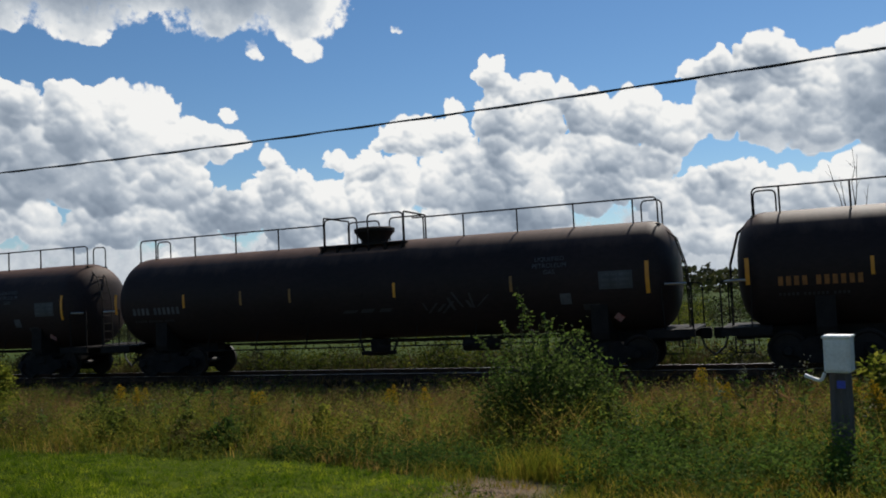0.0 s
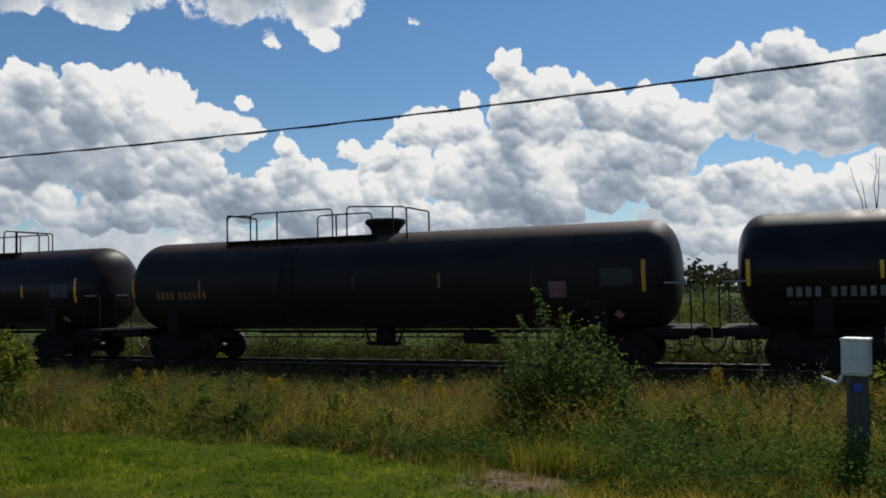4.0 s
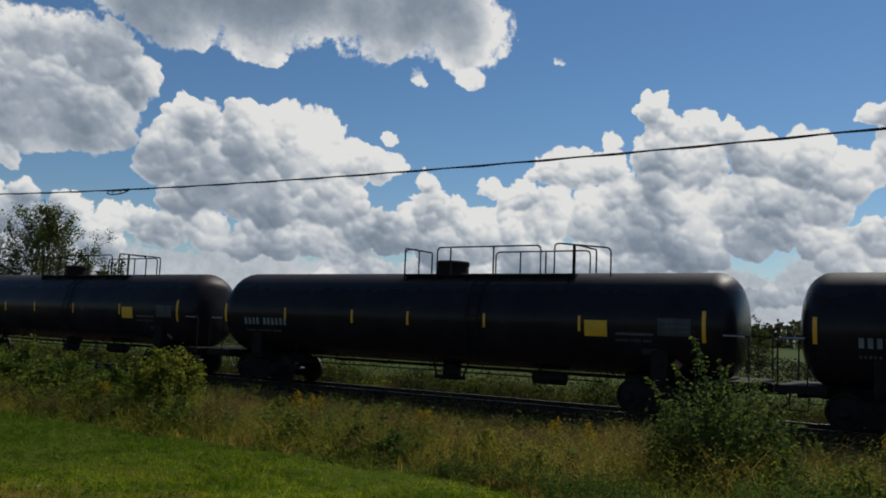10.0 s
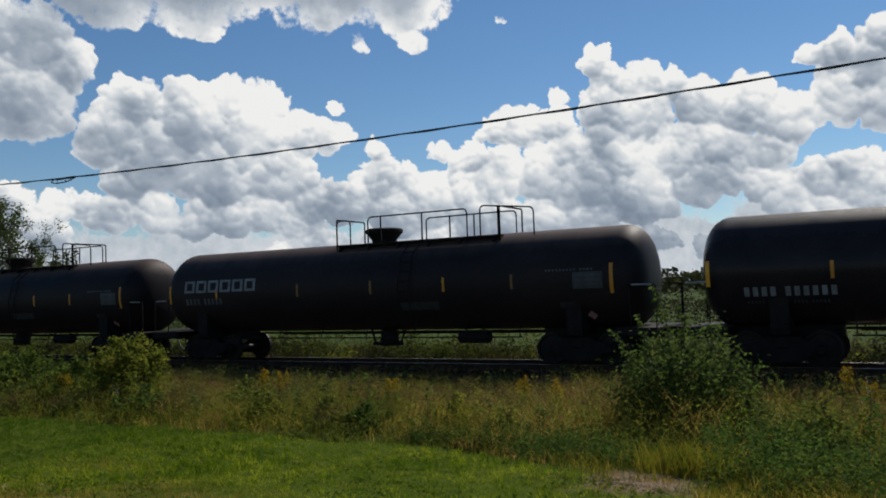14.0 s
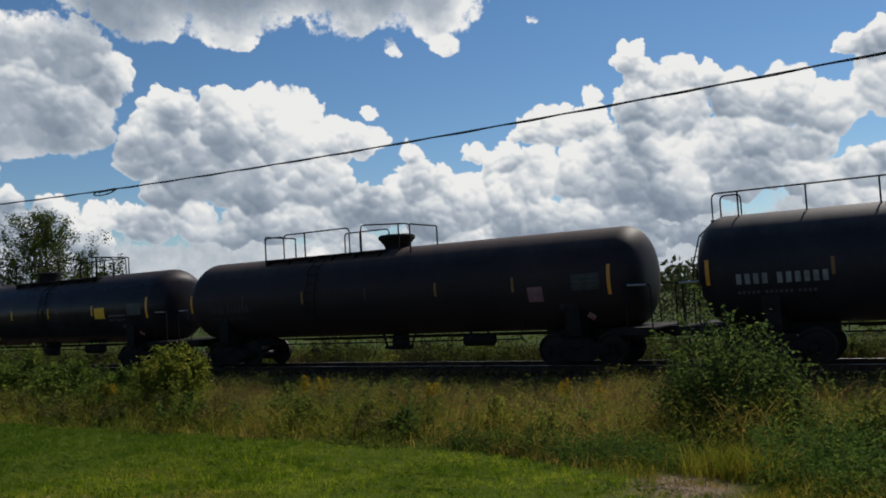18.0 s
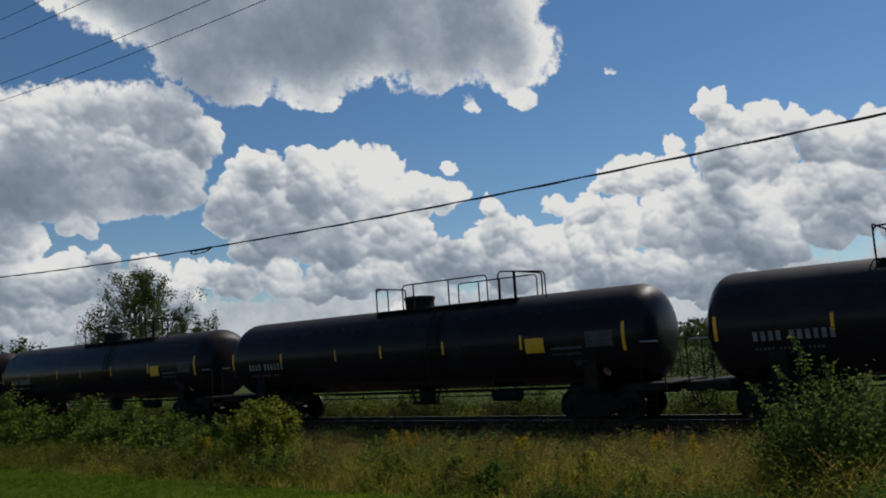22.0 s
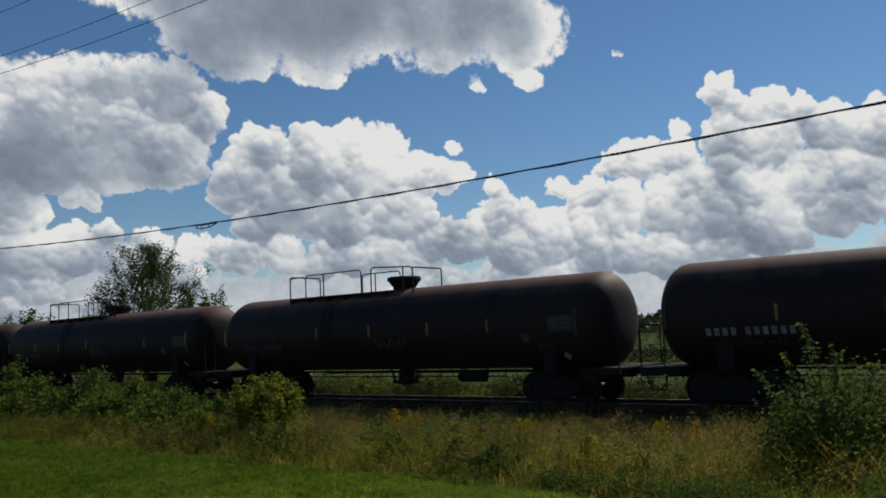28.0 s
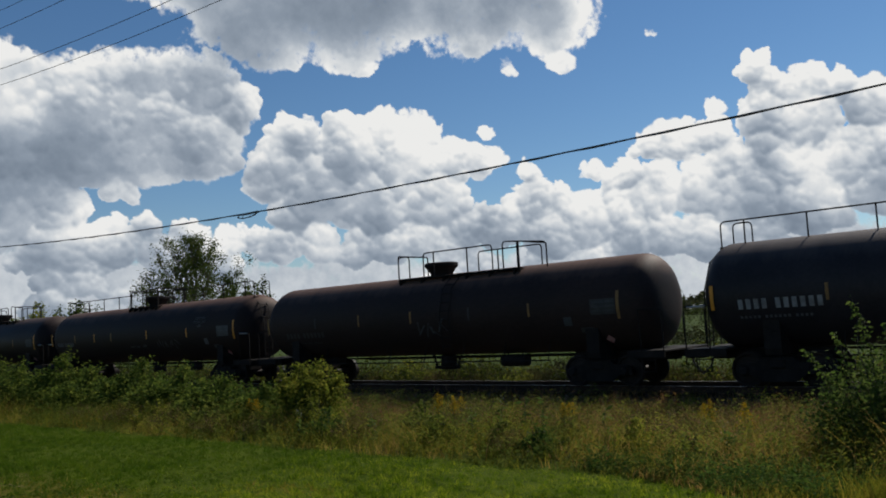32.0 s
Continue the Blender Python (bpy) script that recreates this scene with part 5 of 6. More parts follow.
    tagged(blades("seed_stalks", x, y, h, rng.uniform(0.005, 0.009, k), h * rng.uniform(0.05, 0.3, k), M_SEED, seg=2), "thin brown stalks of seeding grass", "seed stalks", kind="stuff")
    t = rng.uniform(0, 1, k * 4)
    xs, ys, hs = np.repeat(x, 4), np.repeat(y, 4), np.repeat(h, 4)
    c = np.stack([xs + rng.normal(0, 0.02, len(xs)), ys + rng.normal(0, 0.02, len(xs)), ground_z(xs, ys) + hs * (0.72 + 0.26 * t)], -1)
    tagged(leaves("seed_tufts", c, rng.uniform(0.006, 0.013, len(c)), M_SEED, droop=0, longer=4.0), "purple-brown seed tufts above the grass", "seed tufts", kind="stuff")
    # broad-leaved weeds in clumps, dark and light
    x, y = strip(26000, LAWN_EDGE + 0.05, 21)
    q = patchy(x, y, 1.1, 9) + rng.normal(0, 0.08, len(x))
    h = capped(x, y) * rng.uniform(0.6, 1.2, len(x)) * (0.85 + 1.3 * np.clip(np.abs(q - 0.47) - 0.06, 0, 0.35))
    ok = q > 0.56
    sprigs("broad_weeds", x[ok], y[ok], h[ok], 13, 0.075, 0.029, M_BROAD, "low broad-leaved green weeds in the uncut strip")
    ok = q < 0.36
    sprigs("olive_weeds", x[ok], y[ok], h[ok], 13, 0.065, 0.023, M_SHRUB, "feathery yellow-green weeds in the uncut strip", 2.6)
    # the deep green mass beside the bare path
    n = 3600
    x, y = rng.uniform(-3.2, 7.5, n), rng.uniform(8.9, 12.8, n)
    ok = (y > 9.1 + 0.7 * (patchy(x, y, 0.8, 3.3) - 0.4)) & (x > -2.1 - 0.35 * (y - 9.4) + 0.5 * (patchy(x, y, 0.6, 1.3) - 0.5)) & (patchy(x, y, 0.7, 6.1) > 0.22)
    x, y = x[ok], y[ok]
    h = (0.32 + 0.5 * patchy(x, y, 1.0, 2.2)) * rng.uniform(0.6, 1.15, len(x)) * np.clip((y - 8.7) / 1.3, 0.4, 1)
    sprigs("dark_weeds", x, y, h, 24, 0.085, 0.026, M_DARKWEED, "dense dark green weeds beside the bare path")
    n = 1500
    x, y = rng.uniform(-7.5, -2.6, n), rng.uniform(10.2, 12.4, n)
    ok = (y > lawn_limit(x) + 0.2) & (np.hypot((x + 2.9) / 0.75, (y - 9.5) / 1.05) > 1) & (patchy(x, y, 0.8, 4.1) > 0.4)
    x, y = x[ok], y[ok]
    sprigs("edge_weeds", x, y, rng.uniform(0.15, 0.45, len(x)), 20, 0.07, 0.02, M_DARKWEED, "soft green weeds along the lawn's edge", 2.6)
    # a yellowish tuft above the bare path, brown grass on the ballast's shoulder
    n = 900
    x, y = rng.normal(-2.75, 0.32, n), rng.normal(10.35, 0.2, n)
    h = rng.uniform(0.2, 0.55, n)
    tagged(blades("grass_tuft", x, y, h, rng.uniform(0.007, 0.013, n), h * rng.uniform(0.2, 0.7, n), M_VERGE), "yellowish tuft of tall grass behind the bare path", "grass", kind="stuff")
    x, y = strip(16000, 19.6, 22.2)
    ok = patchy(x, y, 0.9, 8.2) > 0.3
    x, y = x[ok], y[ok]
    h = rng.uniform(0.12, 0.42, len(x))
    tagged(blades("shoulder_grass", x, y, h, rng.uniform(0.012, 0.03, len(x)), h * rng.uniform(0.2, 0.9, len(x)), M_BROWNWEED, seg=2), "brown grass on the shoulder of the ballast", "dry grass", kind="stuff")
    # leafy stalks that stand above the grass in loose groups
    x, y = strip(4200, LAWN_EDGE + 0.5, 20.5)
    ok = patchy(x, y, 2.6, 4.4) > 0.4
    x, y = x[ok], y[ok]
    m = 20
    hs = np.repeat(capped(x, y) * rng.uniform(1.0, 1.4, len(x)), m)
    u = np.tile(np.linspace(0.25, 1.0, m), len(x))
    c = np.stack([np.repeat(x, m) + rng.normal(0, 0.035, len(hs)), np.repeat(y, m) + rng.normal(0, 0.035, len(hs)), ground_z(np.repeat(x, m), np.repeat(y, m)) + hs * u], -1)
    tagged(leaves("leafy_stalks", c, rng.uniform(0.012, 0.03, len(c)) * (1.25 - 0.6 * u), M_BROAD, longer=4.0), "slender leafy stalks rising out of the grass", "weeds", kind="stuff")
    # beyond the track
    n = 45000
    x, y = rng.uniform(-80, 16, n), 26.0 + 9 * rng.random(n) ** 1.4
    h = (0.35 + 0.95 * patchy(x, y, 1.6, 4)) * rng.uniform(0.5, 1.2, n)
    tagged(blades("far_weeds", x, y, h, rng.uniform(0.02, 0.05, n), h * rng.uniform(0.1, 0.6, n), M_FARWEED, seg=1), "rough weeds on the far side of the track", "weeds", kind="stuff")
    n = 60000
    x, y = rng.uniform(-90, 18, n), rng.uniform(27, 37, n)
    q = patchy(x, y, 2.2, 1.5)
    ok = q > 0.35
    x, y, q = x[ok], y[ok], q[ok]
    c = np.stack([x, y, ground_z(x, y) + rng.random(len(x)) * (q + 0.05) * 1.5], -1)
    tagged(leaves("far_brambles", c, rng.uniform(0.05, 0.11, len(c)), M_BRAMBLE), "low dark green brambles beyond the track", "brambles", kind="stuff")


plant_cover()


def limb(bm, a, b, r0, r1, wob=0.08, n=4):
    a, b = Vector(a), Vector(b)
    L = (b - a).length
    pts = [a.lerp(b, k / n) + Vector(rng.normal(0, wob * L * (0 < k < n), 3)) for k in range(n + 1)]
    tube(bm, pts, [r0 + (r1 - r0) * k / n for k in range(n + 1)], 6)
    return pts


def shrub(x, y, height, width, n, material, label, group="", spires=3, leaf=0.055, body=0.85, fill=0.32):
    """A many-stemmed shrub: stems that fan out from the ground, twigs, and leaves along them."""
    z = float(ground_z(x, y)) - 0.03
    s = empty("shrub", pose(x, y, z))
    ends = []
    for k in range(13):
        t = k * 2.4 + rng.uniform(-0.4, 0.4)
        r = width / 2 * math.sqrt((k + 0.6) / 13) * rng.uniform(0.85, 1.1)
        top = height * body * (1.0 - 0.45 * (r / (width / 2)) ** 2) * rng.uniform(0.85, 1.05)
        if k < spires:
            top, r = height * (1.0 - 0.07 * k), r * 0.9
        bm = bmesh.new()
        pts = limb(bm, (0.08 * math.cos(t), 0.08 * math.sin(t), 0), (r * math.cos(t), r * math.sin(t), top), 0.018, 0.004, 0.05, 5)
        part("stem", bm, M_TWIG, s)
        for p, q in zip(pts[1:], pts[2:]):
            for j in range(4):
                e = p.lerp(q, rng.random()) + Vector((rng.normal(0, 0.2), rng.normal(0, 0.2), rng.uniform(-0.05, 0.25))) * width * 0.35
                ends.append((p, e, p.z / height))
        ends.append((pts[-2], pts[-1], 1))
        ends.append((pts[-2], pts[-1], 1))
    bm = bmesh.new()
    for p, e, _ in ends:
        tube(bm, [p, (p + e) / 2 + Vector((0, 0, 0.02)), e], [0.006, 0.004, 0.002], 3, False)
    tagged(part("branching", bm, M_TWIG, s), kind="stuff")
    P, E = np.array([tuple(a[0]) for a in ends]), np.array([tuple(a[1]) for a in ends])
    i = rng.integers(0, len(ends), n)
    u = rng.uniform(0.1, 1.1, n)[:, None]
    c = P[i] * (1 - u) + E[i] * u + rng.normal(0, 0.05, (n, 3)) * (width / 2)
    # the rounded body of the shrub, in clumps
    m = int(n * fill)
    d = rng.normal(size=(m, 3))
    d /= np.linalg.norm(d, axis=1)[:, None]
    q = d * (rng.random(m) ** 0.4)[:, None] * (width * 0.5, width * 0.5, height * body * 0.5) + (0, 0, height * body * 0.46)
    q = q[np.sin(q[:, 0] * 7 + 2 * np.sin(q[:, 2] * 5)) * np.sin(q[:, 1] * 6 + q[:, 2] * 6) > -0.35]
    c = np.concatenate([c, q])
    n = len(c)
    c[:, 2] = np.maximum(c[:, 2], 0.05)
    tagged(leaves("foliage", c, rng.uniform(0.55, 1.5, n) * leaf, material, s), kind="stuff")
    return tagged(s, label, "shrub", group)


def spired_bush(x, y, shoots, n, material, label):
    """A broad bush: a rounded leafy body of many stems, and long shoots that stand out of it; shoots of (along, height, lean)."""
    s = empty("shrub", pose(x, y, float(ground_z(x, y)) - 0.03, 0, 0, 15))
    grow = 1.15
    spots, sizes, thin_twigs = [], [], bmesh.new()
    for along, height, lean in shoots:
        deep = rng.uniform(-0.35, 0.35)
        bm = bmesh.new()
        pts = limb(bm, (along * 0.25, deep * 0.3, 0), (along + lean, deep, height * grow), 0.016, 0.003, 0.012, 7)
        part("stem", bm, M_TWIG, s)
        for k in range(72):
            u = 0.42 + 0.58 * rng.random() ** 0.75
            i = min(6, int(u * 7))
            p = pts[i].lerp(pts[i + 1], u * 7 - i)
            q = p + Vector(rng.normal(0, 1, 3)) * (0.085 * (1.28 - u))
            tube(thin_twigs, [p, q], [0.004, 0.002], 3, False)
            spots.append(tuple(q))
            sizes.append(rng.uniform(0.032, 0.062))
    # leafy heads of the body: each a loose tuft round the end of a branch
    for k in range(150):
        a, u = k * 2.39996, (k + 0.5) / 150
        d = Vector((math.cos(a) * math.sqrt(1 - (1 - u) ** 2), math.sin(a) * math.sqrt(1 - (1 - u) ** 2), 1 - u))
        lump = 0.86 + 0.2 * math.sin(3.1 * a + 2.0) * math.sin(5.0 * u + 1.0) + rng.uniform(-0.1, 0.1)
        e = Vector((d.x * 1.08 + 0.08, d.y * 1.0, 0.45 + d.z * 1.05)) * lump * grow
        if k % 6 == 0:
            bm = bmesh.new()
            limb(bm, (d.x * 0.1, d.y * 0.1, 0), e, 0.014, 0.004, 0.04, 4)
            part("stem", bm, M_TWIG, s)
        else:
            tube(thin_twigs, [e * 0.45, e * 0.75 + Vector((0, 0, 0.04)), e], [0.006, 0.004, 0.002], 3, False)
        m = int(n / 150 * rng.uniform(0.5, 1.4))
        c = np.array(e) + rng.normal(0, 1, (m, 3)) * (0.14, 0.14, 0.12) + np.outer(rng.random(m) ** 2, -0.45 * np.array(e))
        spots += [tuple(v) for v in c]
        sizes += list(rng.uniform(0.024, 0.052, m))
    # low skirt that stands in the weeds
    m = n // 4
    a, r = rng.uniform(0, 6.28, m), np.sqrt(rng.random(m)) * 0.95
    spots += [tuple(v) for v in np.stack([r * np.cos(a), r * np.sin(a), rng.uniform(0.05, 0.6, m)], -1)]
    sizes += list(rng.uniform(0.02, 0.045, m))
    tagged(part("branching", thin_twigs, M_TWIG, s), kind="stuff")
    c = np.array(spots)
    c[:, 2] = np.maximum(c[:, 2], 0.05)
    tagged(leaves("foliage", c, np.array(sizes), material, s), kind="stuff")
    return tagged(s, label, "shrub")


spired_bush(-3.72, 13.75, ((-0.36, 2.2, 0.02), (-0.5, 1.72, -0.14), (-0.72, 1.5, -0.3), (0.02, 1.85, 0.05), (0.18, 1.72, -0.04), (0.5, 1.55, 0.1), (0.75, 1.28, 0.14), (-0.1, 1.95, -0.12)), 11000, M_BUSH, "leafy bright green bush with upright spires in weeds")
TH = "shrubs in the uncut strip"
shrub(-16.3, 13.5, 1.85, 1.9, 7000, M_SHRUB, "rounded olive green shrub beside the track", TH, 0, 0.045, 1.0, 0.5)
shrub(1.75, 13.3, 2.0, 1.9, 4800, M_SHRUB, "yellowish green shrub behind the marker post", TH, 3, 0.055)
for sx, sy, sh, sw in ((-18.6, 13.6, 1.05, 2.0), (-20.8, 13.9, 1.3, 2.2), (-23.2, 14.0, 1.55, 2.3), (-25.8, 14.2, 1.85, 2.2), (-28.4, 13.8, 1.6, 2.4), (-31.2, 14.2, 2.1, 2.2), (-34.4, 14.0, 1.8, 2.6), (-38.0, 14.4, 1.9, 3.0), (-42.5, 14.6, 2.0, 3.4)):
    shrub(sx, sy, sh * 1.03, sw * 1.35, 7200, M_THICKET, "low spreading olive green shrub in tall grass", TH, 2, 0.06)


# clumps in the light beyond the track
for k in range(42):
    fx = -52 + 1.55 * k + rng.uniform(-0.7, 0.7)
    fh = rng.uniform(0.9, 1.7)
    shrub(fx, 26.2 + 2.2 * rng.random(), fh, fh * rng.uniform(1.2, 1.9), 1000, (M_THICKET, M_SHRUB, M_BRAMBLE, M_BRAMBLE, M_WOODS)[int(rng.integers(0, 5))], "low bushy clump of weeds beyond the track", "weed clumps beyond the track", 2, 0.06, 0.9)


# low leafy clumps that stand out of the grass
for cx, cy, ch, cw, cm in ((-21.6, 12.4, 0.7, 1.3, M_SHRUB), (-19.0, 12.2, 0.62, 1.1, M_BROAD), (-15.2, 12.7, 0.85, 1.2, M_SHRUB), (-14.1, 12.0, 0.62, 1.0, M_DARKWEED), (-12.9, 13.6, 0.8, 1.1, M_BROAD), (-11.2, 12.3, 0.55, 0.9, M_SHRUB), (-9.9, 12.6, 0.6, 0.8, M_BROAD), (-8.7, 12.1, 0.5, 0.9, M_DARKWEED), (-7.4, 12.9, 0.62, 0.9, M_SHRUB), (-6.0, 12.1, 0.5, 0.9, M_BROAD), (-2.6, 12.9, 0.8, 1.0, M_BROAD), (-1.5, 12.4, 0.7, 0.9, M_SHRUB), (0.9, 12.9, 0.85, 1.0, M_BROAD), (2.3, 12.0, 0.8, 1.2, M_DARKWEED)):
    shrub(cx, cy, ch * 1.15, cw, 1700, cm, "low leafy clump of weeds among uncut grass", "weed clumps in the uncut strip", 3, 0.034, 0.8)


# feathery brown-green mounds of seeding weeds
M_FEATHER = leafy("feathery_seeding_weeds", [(0.22, (0.055, 0.058, 0.014)), (0.45, (0.1, 0.088, 0.022)), (0.62, (0.16, 0.115, 0.04)), (0.8, (0.21, 0.15, 0.075))], 0.45)


def weed_mound(x, y, height, width, n):
    """A rounded clump of fine upright sprays."""
    w = empty("weed_mound", pose(x, y, float(ground_z(x, y)) - 0.03))
    cs = []
    for k in range(26):
        a, r = k * 2.4, math.sqrt((k + 0.5) / 26)
        e = Vector((math.cos(a) * r * width / 2, math.sin(a) * r * width / 2, height * (1 - 0.45 * r * r) * rng.uniform(0.8, 1.12)))
        u = rng.random(n // 26) ** 0.7
        cs.append(np.outer(0.25 + 0.75 * u, np.array(e)) + rng.normal(0, 0.05, (len(u), 3)))
        if k % 3 == 0:
            bm = bmesh.new()
            limb(bm, (e.x * 0.3, e.y * 0.3, 0), e, 0.006, 0.002, 0.03, 3)
            part("stem", bm, M_TWIG, w)
    c = np.concatenate(cs)
    c[:, 2] = np.maximum(c[:, 2], 0.03)
    tagged(leaves("foliage", c, rng.uniform(0.01, 0.022, len(c)), M_FEATHER, w, droop=-0.6, longer=3.2), kind="stuff")
    return tagged(w, "rounded brownish clump of feathery seeding weeds", "weeds", "weed mounds beside the track")


for mx, my, mh, mw in ((-12.9, 15.2, 0.95, 1.5), (-11.4, 15.8, 0.85, 1.3), (-14.6, 13.4, 0.7, 1.3), (-13.6, 12.2, 0.55, 1.2), (-10.3, 15.0, 0.8, 1.4), (-8.9, 15.9, 0.85, 1.2), (-7.6, 15.1, 0.7, 1.3), (-18.2, 12.0, 0.6, 1.4), (-20.6, 12.2, 0.65, 1.4), (-16.4, 12.0, 0.5, 1.2), (-5.7, 16.0, 0.75, 1.2), (-22.9, 12.3, 0.7, 1.6), (-25.5, 12.4, 0.7, 1.7), (-1.9, 15.8, 0.6, 1.1), (-9.6, 12.3, 0.5, 1.0), (0.6, 14.6, 0.6, 1.1)):
    weed_mound(mx, my, mh, mw, 2300)


def goldenrod(x, y, height, label, group):
    z = float(ground_z(x, y)) - 0.02
    g = empty("goldenrod", pose(x, y, z))
    cs, gs = [], []
    for k in range(4):
        t, r = rng.uniform(0, 6.28), rng.uniform(0.02, 0.16)
        top = height * rng.uniform(0.78, 1.0)
        bm = bmesh.new()
        pts = limb(bm, (r * 0.3 * math.cos(t), r * 0.3 * math.sin(t), 0), (r * math.cos(t), r * math.sin(t), top), 0.006, 0.003, 0.02)
        part("stem", bm, M_TWIG, g)
        for j in range(60):
            u = rng.random()
            p = Vector(pts[0]).lerp(pts[-1], u)
            cs.append((p.x + rng.normal(0, 0.035), p.y + rng.normal(0, 0.035), p.z))
        for j in range(150):
            u = rng.random()
            w = 0.11 * (1 - u) + 0.012
            gs.append((pts[-1].x + rng.normal(0, w * 0.6), pts[-1].y + rng.normal(0, w * 0.6), top - 0.2 + 0.24 * u))
    tagged(leaves("foliage", np.array(cs), rng.uniform(0.012, 0.022, len(cs)), M_BROAD, g, longer=4), kind="stuff")
    tagged(leaves("flower_plume", np.array(gs), rng.uniform(0.012, 0.022, len(gs)), M_GOLD, g, droop=0, longer=1.2), kind="stuff")
    return tagged(g, label, "wildflower", group)


for gx_, gy_, gh in ((-12.0, 13.2, 1.05), (-11.8, 13.5, 0.95), (-6.75, 14.3, 0.95), (-6.1, 14.5, 0.9), (-1.4, 15.0, 1.15), (-1.1, 15.4, 0.95), (-9.2, 13.6, 0.9), (0.9, 15.8, 0.95), (1.0, 12.6, 1.1), (-17.8, 12.9, 0.85)):
    goldenrod(gx_, gy_, gh, "goldenrod with yellow plumes among tall grass", "goldenrod plants")


def tall_weed(x, y, height, label, group, flowers=False, leaf=0.055):
    """An upright weed with long leaves in pairs up its stem, and pale heads if it flowers."""
    z = float(ground_z(x, y)) - 0.02
    w = empty("tall_weed", pose(x, y, z))
    bm = bmesh.new()
    pts = limb(bm, (0, 0, 0), (rng.normal(0, 0.06), rng.normal(0, 0.06), height), 0.009, 0.004, 0.02)
    part("stem", bm, M_TWIG, w)
    c = np.array([tuple(pts[0].lerp(pts[-1], u)) for u in np.linspace(0.2, 1.0, 24)])
    c += rng.normal(0, 0.02, c.shape)
    tagged(leaves("foliage", c, leaf * rng.uniform(0.7, 1.2, len(c)), M_BUSH, w, longer=3.2), kind="stuff")
    if flowers:
        hd = np.array(pts[-1]) + rng.normal(0, 1, (40, 3)) * (0.05, 0.05, 0.13)
        tagged(leaves("flower_head", hd, rng.uniform(0.009, 0.02, 40), M_PALE, w, droop=0, longer=1.1), kind="stuff")
    return tagged(w, label, "weed", group)


for wx_, wy_, wh, fl in ((-9.75, 13.1, 0.98, 0), (-9.5, 13.3, 0.9, 0), (-10.6, 13.4, 0.75, 1), (-10.9, 13.0, 0.65, 1), (-8.3, 13.4, 0.75, 1), (-0.6, 13.0, 1.15, 1), (-0.3, 12.6, 1.05, 1), (-0.9, 12.8, 0.9, 1), (0.15, 13.4, 1.2, 1), (-13.0, 12.3, 0.6, 1), (-15.0, 12.0, 0.55, 1), (-2.0, 11.6, 0.5, 1), (0.9, 11.9, 0.7, 1), (-5.6, 12.6, 0.6, 1)):
    tall_weed(wx_, wy_, wh, "upright weed with small pale flower heads" if fl else "upright leafy weed with long drooping leaves", "tall weeds", bool(fl))


def tree(x, y, height, width, n, material, label, group="trees beyond the track", leaf=0.16, core=0, trunk_h=0.3, spiky=False):
    """A tree: tapered trunk, limbs, twigs and a crown of leaves in clumps with gaps."""
    z = float(ground_z(x, y)) - 0.05
    t = empty("tree", pose(x, y, z))
    bm = bmesh.new()
    pts = limb(bm, (0, 0, 0), (rng.normal(0, 0.1), rng.normal(0, 0.1), height * 0.62), height * 0.02, height * 0.007, 0.02, 6)
    part("trunk", bm, M_BARK, t)
    tips = []
    many = 30 if spiky else 15
    for k in range(many):
        a, u = k * 2.4, trunk_h + (1 - trunk_h) * (k + 1) / many
        p = Vector(pts[0]).lerp(pts[-1], u)
        reach = width / 2 * (1.05 - 0.75 * abs(u - 0.45)) * rng.uniform(0.7, 1.1)
        e = p + Vector((math.cos(a) * reach, math.sin(a) * reach, height * rng.uniform(0.14, 0.38)))
        if spiky:
            # ascending limbs under a broad cone
            h = 0.44 + 0.56 * ((k + 1) / many) ** 1.2
            reach = width / 2 * max(0.1, 1.1 * (1 - (k / (many - 0.5)) ** 1.5)) * rng.uniform(0.75, 1.12)
            p = Vector(pts[0]).lerp(pts[-1], 0.4 + 0.6 * k / many)
            e = p + Vector((math.cos(a) * reach, math.sin(a) * reach, 0))
            e.z = height * (h + 0.04) * rng.uniform(0.9, 1.04) - 0.12 * reach
        e.z = min(e.z, height)
        bm = bmesh.new()
        lp = limb(bm, p, e, height * 0.007, height * 0.0015, 0.05, 4)
        for q in lp[2:]:
            for j in range(4):
                b = q + Vector(rng.normal(0, 0.085 * width, 3))
                if spiky:
                    b = q + (e - p).normalized() * rng.uniform(0.02, 0.13) * width + Vector((rng.normal(0, 0.04), rng.normal(0, 0.04), rng.uniform(0.02, 0.13))) * width
                b.z = min(b.z, height * 1.02)
                tube(bm, [q, b], [height * 0.002, height * 0.0006], 4, False)
                tips.append(tuple(q.lerp(b, rng.uniform(0.5, 1))))
        part("limb", bm, M_BARK, t)
    tips = np.array(tips)
    i = rng.integers(0, len(tips), n)
    c = tips[i] + rng.normal(0, 1, (n, 3)) * width * ((0.022, 0.022, 0.03) if spiky else 0.034)
    if core:
        c = np.concatenate([c, rng.normal(0, 1, (core, 3)) * (width * 0.17, width * 0.17, height * 0.1) + (0, 0, height * 0.5)])
        n += core
    c[:, 2] = np.maximum(c[:, 2], height * trunk_h * 0.6)
    tagged(leaves("crown", c, leaf * rng.uniform(0.6, 1.3, n), material, t), kind="stuff")
    return tagged(t, label, "tree", group)


